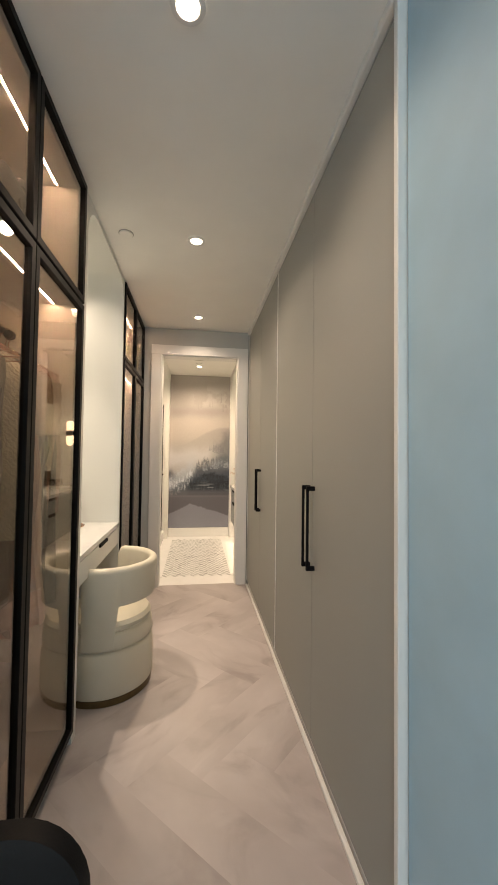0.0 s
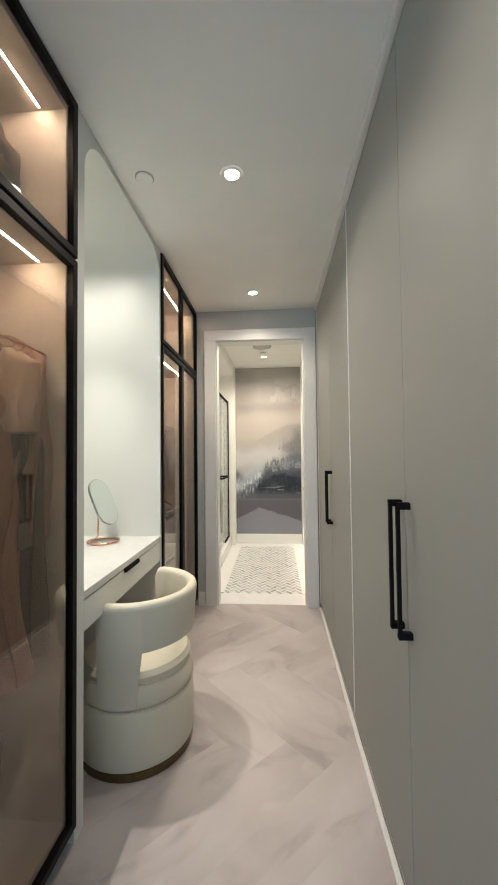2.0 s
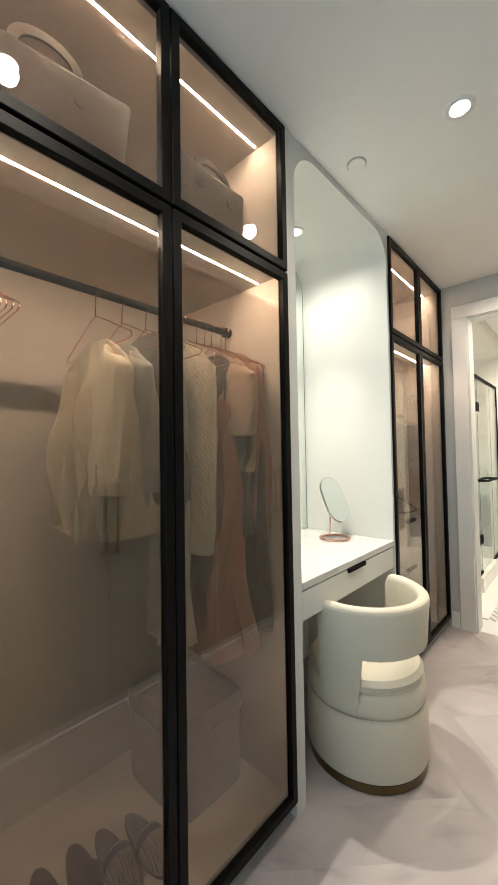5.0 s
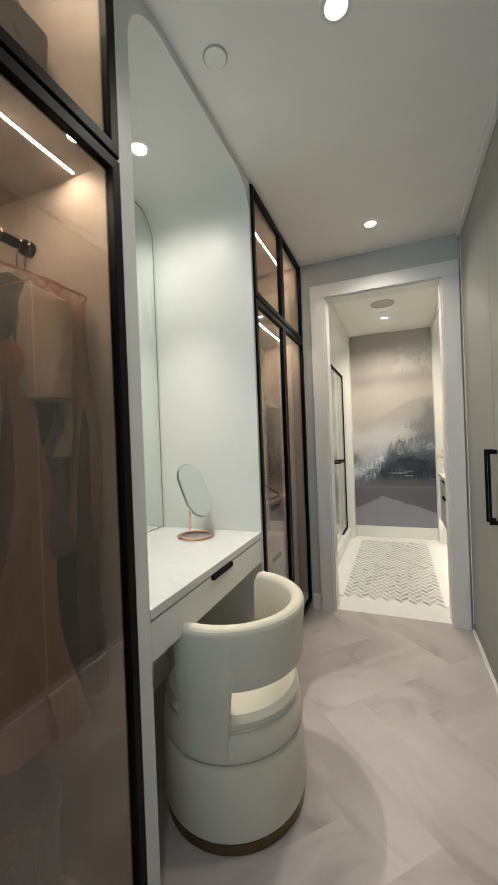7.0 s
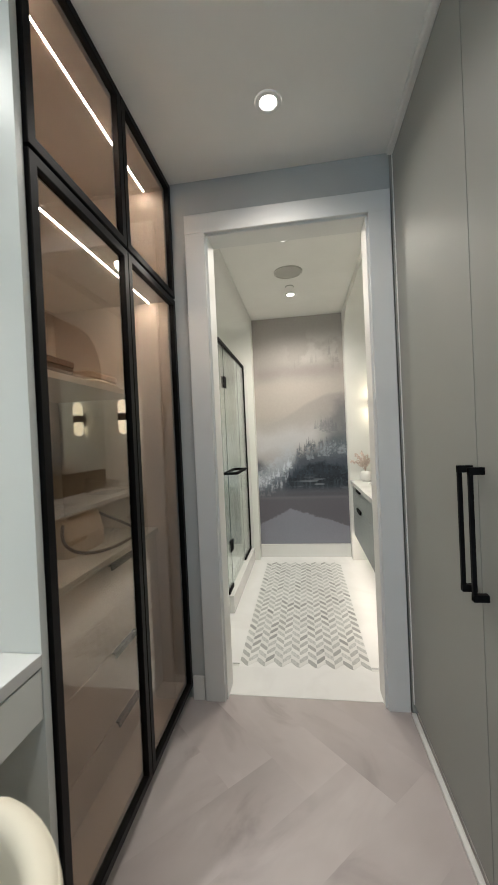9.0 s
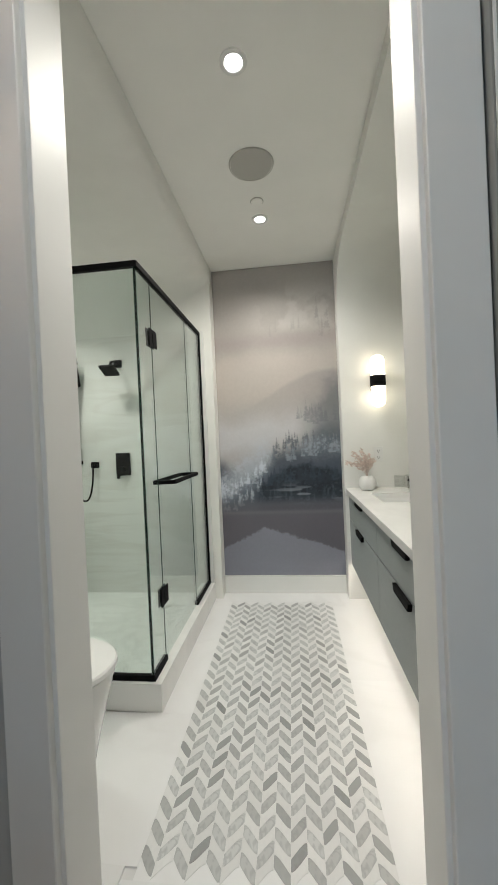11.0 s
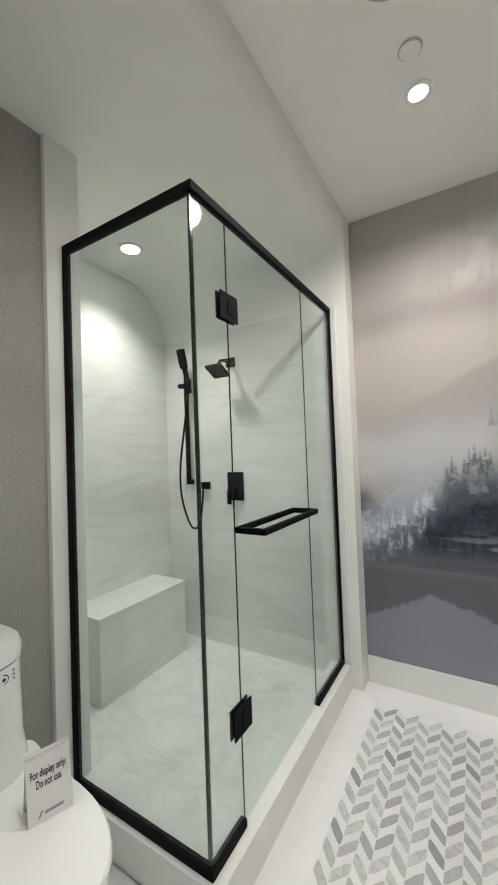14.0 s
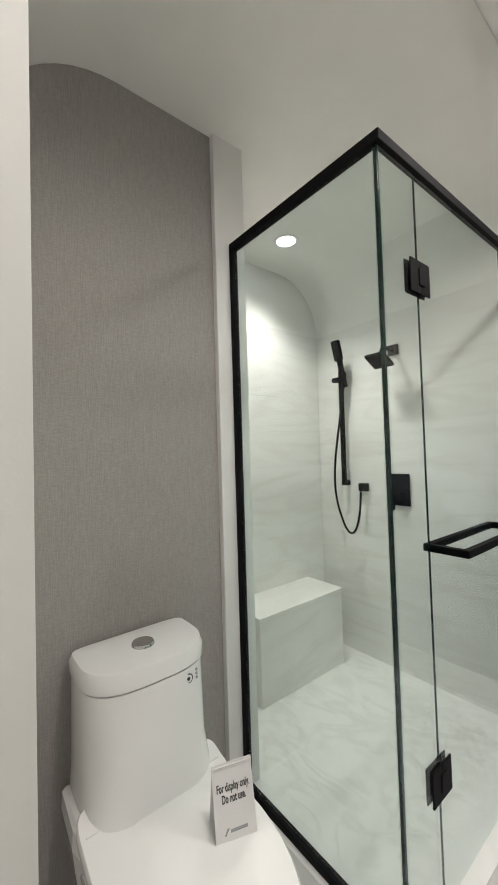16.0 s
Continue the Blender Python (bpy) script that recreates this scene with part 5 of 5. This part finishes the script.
def mural():
    """A printed panel: misty sky, frosted forest slope and lake; the print is drawn by noise and rows of firs."""
    x0, x1, z0, z1, step = SW + 0.002, SE - 0.002, 0.134, CEIL - 0.002, 0.0032
    nx, nz = int((x1 - x0) / step) + 1, int((z1 - z0) / step) + 1
    U, V = np.meshgrid(np.linspace(0, 1, nx), np.linspace(0, 1, nz))
    rng = np.random.default_rng(7)

    def clouds(fx, fz, octaves=5):
        out, amp, tot = np.zeros_like(U), 1.0, 0.0
        for o in range(octaves):
            gx, gz = max(2, int(fx * 2 ** o)), max(2, int(fz * 2 ** o))
            g = rng.random((gz + 2, gx + 2))
            px, pz = U * gx, V * gz
            ix, iz = px.astype(int), pz.astype(int)
            tx, tz = px - ix, pz - iz
            tx, tz = tx * tx * (3 - 2 * tx), tz * tz * (3 - 2 * tz)
            out += amp * ((g[iz, ix] * (1 - tx) + g[iz, ix + 1] * tx) * (1 - tz) + (g[iz + 1, ix] * (1 - tx) + g[iz + 1, ix + 1] * tx) * tz)
            tot += amp
            amp *= 0.55
        return out / tot

    def step_to(edge, width, v):
        t = np.clip((v - edge) / width, 0, 1)
        return t * t * (3 - 2 * t)

    def blend(a, colour, k):
        return a * (1 - k[..., None]) + np.array(colour) * k[..., None]

    def firs(count, u0, u1, base, height, spread):
        """Coverage of a row of pointed trees."""
        cover = np.zeros_like(U)
        jag = clouds(60, 140, 2)
        for i in range(count):
            cu, h = rng.uniform(u0, u1), height * rng.uniform(0.55, 1.2)
            b = base(cu) + rng.normal(0, 0.008)
            rel = (V - b) / h
            w = spread * h * 2.54 * (1.02 - rel) * (0.45 + 0.55 * np.abs(((rel * 9 + cu * 40) % 1.0)))
            inside = (rel > -0.3) & (rel < 1.0) & (np.abs(U - cu) < w * (0.7 + 0.6 * jag))
            cover = np.maximum(cover, inside * np.clip(1.15 - np.maximum(rel, 0) * 0.35, 0, 1))
        return cover

    c1, c2, c4 = clouds(3, 6), clouds(6, 14), clouds(2, 9, 4)
    c3 = clouds(26, 60, 4)
    fine = clouds(70, 170, 2)
    img = np.zeros((*U.shape, 3)) + np.array((0.40, 0.375, 0.355))
    img = blend(img, (0.42, 0.395, 0.375), step_to(0.86, 0.14, V + 0.15 * (c1 - 0.5)))
    img = blend(img, (0.455, 0.42, 0.39), step_to(0.1, 0.3, c4) * step_to(0.50, 0.10, V) * (1 - step_to(0.68, 0.10, V)) * (1 - 0.6 * step_to(0.6, 0.4, U)))
    img = blend(img, (0.31, 0.275, 0.265), np.exp(-((V - 0.755 - 0.02 * (c2 - 0.5)) / 0.032) ** 2) * 0.65 * (0.6 + 0.5 * c1))
    # faint upper firs standing out of pale cloud
    img = blend(img, (0.49, 0.475, 0.455), step_to(0.46, 0.2, c2) * step_to(0.775, 0.04, V) * (1 - step_to(0.90, 0.06, V)) * 0.65 * step_to(0.2, 0.4, U))
    top = firs(5, 0.74, 0.99, lambda u: 0.79, 0.085, 0.10) + 0.6 * firs(7, 0.45, 0.75, lambda u: 0.785, 0.05, 0.10)
    img = blend(img, (0.30, 0.285, 0.275), np.clip(top, 0, 1) * step_to(0.35, 0.3, c3) * 0.6)
    # far ridge rising to the right
    ridge = 0.525 + 0.125 * step_to(0.05, 0.85, U) + 0.010 * (c2 - 0.5)
    img = blend(img, (0.315, 0.29, 0.285), (1 - step_to(-0.004, 0.018, V - ridge)) * (0.10 + 0.62 * U) * step_to(0.40, 0.2, V))
    # drifting mist under it, brightest on the left
    mist = np.exp(-((V - 0.445 - 0.05 * U) / 0.062) ** 2) * (1.0 - 0.62 * step_to(0.45, 0.5, U)) * (0.55 + 0.8 * c2)
    img = blend(img, (0.54, 0.535, 0.545), np.clip(mist, 0, 0.85))
    # wooded shoulder on the right, half lost in the mist
    img = blend(img, (0.15, 0.16, 0.17), (1 - step_to(0.0, 0.10, V - 0.47 - 0.09 * step_to(0.6, 0.4, U) - 0.12 * (c2 - 0.5))) * step_to(0.60, 0.35, U) * 0.75)

    def line(k, b):
        return lambda u: k + b * min(1.0, max(0.0, (u - 0.1) / 0.6))

    def forest(rows):
        out = img
        for n, u0, u1, base, hgt, col, mix in rows:
            cov = firs(n, u0, u1, base, hgt * 0.85, 0.21)
            out = blend(out, col, np.clip(cov * step_to(0.26, 0.34, 0.5 * c3 + 0.5 * fine), 0, 1) * mix)
        return out
    img = forest((
        (22, 0.66, 1.00, line(0.46, 0.05), 0.048, (0.15, 0.16, 0.18), 0.45),
        (22, 0.42, 0.80, line(0.368, 0.05), 0.052, (0.085, 0.10, 0.12), 0.8)))
    # slope under the mist: dark ground, frosted trees climbing from the shore
    slope = 0.35 + 0.07 * step_to(0.15, 0.5, U) + 0.05 * step_to(0.55, 0.4, U) + 0.06 * (c2 - 0.5)
    body = 1 - step_to(-0.05, 0.08, V - slope)
    img = blend(img, (0.065, 0.083, 0.108), body * 0.92)
    img = blend(img, (0.05, 0.065, 0.085), np.exp(-((U - 0.0) / 0.06) ** 2) * np.exp(-((V - 0.34) / 0.035) ** 2) * 0.8)
    band = np.exp(-((V - (0.275 + 0.30 * U)) / 0.052) ** 2) * (1 - step_to(0.34, 0.16, U))
    grain = 0.55 + 0.45 * step_to(0.36, 0.32, 0.45 * c3 + 0.55 * fine)
    img = blend(img, (0.47, 0.50, 0.54), np.clip(band * grain * 1.15, 0, 0.72))
    img = forest((
        (34, 0.01, 0.38, line(0.270, 0.16), 0.040, (0.66, 0.69, 0.72), 0.55),
        (26, 0.01, 0.38, line(0.245, 0.16), 0.034, (0.10, 0.125, 0.155), 0.42),
        (30, 0.01, 0.36, line(0.225, 0.15), 0.034, (0.62, 0.65, 0.68), 0.5),
        (40, 0.56, 1.00, line(0.355, 0.05), 0.042, (0.36, 0.39, 0.42), 0.5)))
    img = blend(img, (0.36, 0.385, 0.41), np.exp(-((V - 0.40 - 0.03 * c2) / 0.035) ** 2) * step_to(0.60, 0.15, U) * grain * 0.45)
    # blue-black hill in front
    hill = 0.255 + 0.095 * np.sin(np.pi * np.clip((U - 0.26) / 0.95, 0, 1)) ** 0.7 + 0.05 * (c2 - 0.5) + 0.03 * (c3 - 0.5)
    under = (1 - step_to(-0.008, 0.024, V - hill)) * step_to(0.27, 0.08, U)
    img = blend(img, (0.020, 0.029, 0.042), under * (0.82 + 0.2 * step_to(0.35, 0.3, c3)))
    img = blend(img, (0.13, 0.15, 0.17), under * step_to(0.54, 0.2, 0.5 * c3 + 0.5 * fine) * 0.32)
    img = forest((
        (26, 0.34, 1.00, line(0.285, 0.035), 0.040, (0.045, 0.062, 0.085), 0.75),
        (18, 0.30, 1.00, line(0.245, 0.012), 0.048, (0.095, 0.115, 0.135), 0.45)))
    streaks = step_to(0.58, 0.1, clouds(7, 130, 1) * 0.6 + c2 * 0.4) * np.exp(-((V - 0.265) / 0.025) ** 2) * step_to(0.3, 0.3, U)
    img = blend(img, (0.38, 0.40, 0.42), streaks * 0.5)
    img = blend(img, (0.14, 0.145, 0.16), np.exp(-((V - 0.228) / 0.020) ** 2) * 0.75)
    # lake with the mirrored peaks
    lake = 1 - step_to(0.200, 0.035, V + 0.010 * (c2 - 0.5))
    img = blend(img, (0.15, 0.142, 0.158), lake)
    img = blend(img, (0.20, 0.195, 0.21), np.exp(-((V - 0.205) / 0.006) ** 2) * 0.5)
    peak = 0.152 - np.abs(U - 0.36) * np.where(U < 0.36, 0.19, 0.125) + 0.012 * (c3 - 0.5) + 0.008 * (fine - 0.5)
    img = blend(img, (0.275, 0.28, 0.315), lake * (1 - step_to(0.0, 0.008, V - peak)) * (0.9 + 0.2 * (c4 - 0.5)))
    img[..., 2] *= 1 + 0.03 * (1 - step_to(0.30, 0.25, V))
    img = 0.36 * (img / 0.36) ** 1.2 * (0.97 + 0.06 * fine)[..., None]
    pad = np.pad(img, ((1, 1), (1, 1), (0, 0)), mode="edge")
    img = (pad[:-2, 1:-1] + pad[2:, 1:-1] + pad[1:-1, :-2] + pad[1:-1, 2:] + 2 * pad[1:-1, 1:-1]) / 6
    verts = np.stack([x0 + U * (x1 - x0), np.full_like(U, MURAL_Y - 0.003), z0 + V * (z1 - z0)], -1).reshape(-1, 3)
    i = np.arange(nx * nz).reshape(nz, nx)
    faces = np.stack([i[:-1, :-1], i[:-1, 1:], i[1:, 1:], i[1:, :-1]], -1).reshape(-1, 4)
    me = bpy.data.meshes.new("mural_print")
    me.from_pydata(verts.tolist(), [], faces.tolist())
    col = me.color_attributes.new("print", "FLOAT_COLOR", "POINT")
    rgba = np.concatenate([np.clip(img, 0, 1).reshape(-1, 3), np.ones((nx * nz, 1))], 1).astype(np.float32)
    col.data.foreach_set("color", rgba.ravel())
    m = bpy.data.materials.new("mural_vinyl")
    m.use_nodes = True
    b = m.node_tree.nodes["Principled BSDF"]
    at = m.node_tree.nodes.new("ShaderNodeAttribute")
    at.attribute_name = "print"
    m.node_tree.links.new(at.outputs["Color"], b.inputs["Base Color"])
    b.inputs["Roughness"].default_value = 0.6
    me.materials.append(m)
    ob = new("wall_mural_print", me)
    tagged(ob, "wallpaper mural of a misty lake and frosted forest mountain", "mural")
    back = part("backing", box(x0, x1, MURAL_Y - 0.0024, MURAL_Y - 0.0006, z0, z1), M_PAPER, ob)
    return ob


mural()

# ---- floors piece by piece ----


def clip(poly, inside, cut):
    out = []
    for p, q in zip(poly, poly[1:] + poly[:1]):
        a, b = inside(p), inside(q)
        if a:
            out.append(p)
        if a != b:
            out.append(cut(p, q))
    return out


def clip_rect(poly, x0, x1, y0, y1):
    for axis, lim, sign in ((0, x0, 1), (0, x1, -1), (1, y0, 1), (1, y1, -1)):
        def inside(p):
            return (p[axis] - lim) * sign >= 0
        def cut(p, q):
            t = (lim - p[axis]) / (q[axis] - p[axis])
            return (p[0] + (q[0] - p[0]) * t, p[1] + (q[1] - p[1]) * t)
        if not poly:
            return poly
        poly = clip(poly, inside, cut)
    return poly


def slab_mesh(name, poly, z0, z1, inset):
    """Flat piece with a small chamfer round its top."""
    cx, cy = sum(p[0] for p in poly) / len(poly), sum(p[1] for p in poly) / len(poly)
    def ring(z, s):
        out = []
        for x, y in poly:
            d = math.hypot(x - cx, y - cy) or 1
            k = (d - s) / d
            out.append((cx + (x - cx) * k, cy + (y - cy) * k, z))
        return out
    bm = loft([ring(z0, 0), ring(z1 - inset, 0), ring(z1, inset)])
    me = bpy.data.meshes.new(name)
    bmesh.ops.recalc_face_normals(bm, faces=bm.faces[:])
    bm.to_mesh(me)
    bm.free()
    return me


floor_closet = tagged(new("floor_planks"), "greige planks laid in a large herringbone", "floor", kind="structure")
W, PL = 0.20, 0.80
R2 = math.sqrt(0.5)
U0, V0 = (0.855 - 2.503) * R2 - PL, (0.855 + 2.503) * R2


def to_floor(u, v):
    return ((u + U0 + v + V0) * R2, (v + V0 - u - U0) * R2)


for k in range(-30, 31):
    for m in range(-5, 6):
        bu, bv = k * W + m * 2 * PL, k * W
        for rect in ((bu, bu + PL, bv, bv + W), (bu + PL, bu + PL + W, bv + W - PL, bv + W)):
            g = 0.00002
            poly = [to_floor(rect[0] + g, rect[2] + g), to_floor(rect[1] - g, rect[2] + g), to_floor(rect[1] - g, rect[3] - g), to_floor(rect[0] + g, rect[3] - g)]
            poly = clip_rect(poly, -1.8 if sum(p[1] for p in poly) < 1.2 else -0.62, 1.05, -2.4, 4.113)
            if len(poly) < 3:
                continue
            area = abs(sum(a[0] * b[1] - b[0] * a[1] for a, b in zip(poly, poly[1:] + poly[:1]))) / 2
            if area < 0.002:
                continue
            cx, cy = sum(p[0] for p in poly) / len(poly), sum(p[1] for p in poly) / len(poly)
            turn = -45 if rect[1] - rect[0] > 0.5 else 45
            back = pose(cx, cy, 0, 0, 0, turn).inverted()
            local = [tuple((back @ Vector((p[0], p[1], 0)))[:2]) for p in poly]
            me = slab_mesh("plank", local, -0.006, 0.0, 0.0001)
            me.materials.append(M_PLANK)
            ob = new("plank", me)
            ob.parent = floor_closet
            ob.matrix_basis = pose(cx, cy, 0, 0, 0, turn)

floor_bath = tagged(new("floor_stone"), "white stone bathroom floor round a chevron mosaic", "floor", kind="structure")
MX0, MX1, MY0, MY1 = 0.204, 0.904, 4.37, 6.045
MYN = MY0 - 0.032
for a in ((0.17, 0.55, 4.116, MYN), (0.5502, 0.945, 4.116, MYN), (-0.62, MX0, 4.3702, 4.94), (MX0 - 0.202, MX0, 4.9402, 5.52), (MX0 - 0.202, MX0, 5.5202, MY1), (-0.62, 0.168, 4.201, 4.37), (MX1, 1.62, 4.3702, 5.2), (MX1, 1.62, 5.2002, MY1), (0.947, 1.62, 4.201, 4.37), (0.0, 0.55, MY1, 6.24), (0.5502, 1.62, MY1, 6.24)):
    if a[1] - a[0] < 0.01:
        continue
    me = slab_mesh("stone_tile", [(a[0], a[2]), (a[1], a[2]), (a[1], a[3]), (a[0], a[3])], -0.006, 0.0, 0.0002)
    me.materials.append(M_FLOORW)
    ob = new("stone_tile", me)
    ob.parent = floor_bath

mosaic = tagged(new("floor_mosaic"), "inset carpet of grey and white marble leaf-shaped chevron mosaic", "mosaic", kind="structure")
COLS = 15
part("bed", box(MX0, MX1, MYN, MY1, -0.0062, -0.0012), M_FLOORW, mosaic)
CW = (MX1 - MX0) / COLS
ROW = 0.0375


def leaf(side, tone):
    """Slanted chip: the grey ones swell to a leaf, the white ones fill between them."""
    w, h, rise = CW / 2 - 0.0002, ROW / 2, CW * 0.98
    low, high = [], []
    for i in range(9):
        t = i / 8
        fall = t if side < 0 else 1 - t
        mid = rise * (0.5 - fall)
        # the upper edge swells near the raised end, the lower edge near the fallen one
        up = h * (0.80 + 0.34 * math.sin(math.pi * fall ** 0.6))
        dn = h * (0.80 + 0.34 * math.sin(math.pi * (1 - (1 - fall) ** 0.6)))
        if tone == "w":
            up, dn = 2 * h - dn, 2 * h - up
        x = -w + 2 * w * t
        high.append((x, mid + up - 0.0003))
        low.append((x, mid - dn + 0.0003))
    return low + high[::-1]


def chip_mesh(side, tone, mat):
    poly = leaf(side, tone)
    me = bpy.data.meshes.new("mosaic_chip")
    bm = loft([[(x, y, -0.006) for x, y in poly], [(x, y, 0.0) for x, y in poly]])
    bmesh.ops.recalc_face_normals(bm, faces=bm.faces[:])
    bm.to_mesh(me)
    bm.free()
    me.materials.append(mat)
    return me


chips = {(side, tone): chip_mesh(side, tone, mat) for side in (-1, 1) for tone, mat in (("g", M_MOSG), ("w", M_MOSW))}
rest = {"g": bmesh.new(), "w": bmesh.new()}
count = 0
for j in range(60):
    for i in range(COLS):
        side = 1 if i % 2 else -1
        x, y = MX0 + (i + 0.5) * CW, MY0 + (j + 0.5) * ROW
        if y > MY1 - ROW * 0.9:
            continue
        tone = "g" if (i + j) % 2 == 0 else "w"
        if count < 300:
            ob = new("mosaic_chip", chips[side, tone])
            ob.parent = mosaic
            ob.location = (x, y, 0)
            count += 1
        else:
            tmp = bmesh.new()
            tmp.from_mesh(chips[side, tone])
            merge(rest[tone], moved(tmp, Matrix.Translation((x, y, 0))))
for tone, mat in (("g", M_MOSG_FIELD), ("w", M_MOSW_FIELD)):
    tagged(part("mosaic_field", rest[tone], mat, mosaic), kind="stuff")

# shower wall slabs
wall_slabs = tagged(new("wall_shower_tiles"), "large white marble-look wall tiles in the shower", "wall tiles", kind="structure")
for z0, z1 in ((0.05, 0.330), (0.3304, 0.742), (0.7424, 1.155), (1.1554, 1.567), (1.5674, 1.98)):
    part("wall_tile", box(-1.149, GX + 0.008, END_Y - 0.011, END_Y - 0.001, z0, z1, 0.0003), M_TILE, wall_slabs)
    part("wall_tile", box(-1.149, -1.139, 5.031, END_Y - 0.012, z0, z1, 0.0003), M_TILE, wall_slabs)
structure("trim_shower_edge", box(GX + 0.009, GX + 0.038, END_Y - 0.014, END_Y - 0.001, 0.123, 1.975, 0.003), M_TRIM, "white edge profile at the end of the shower tiles")
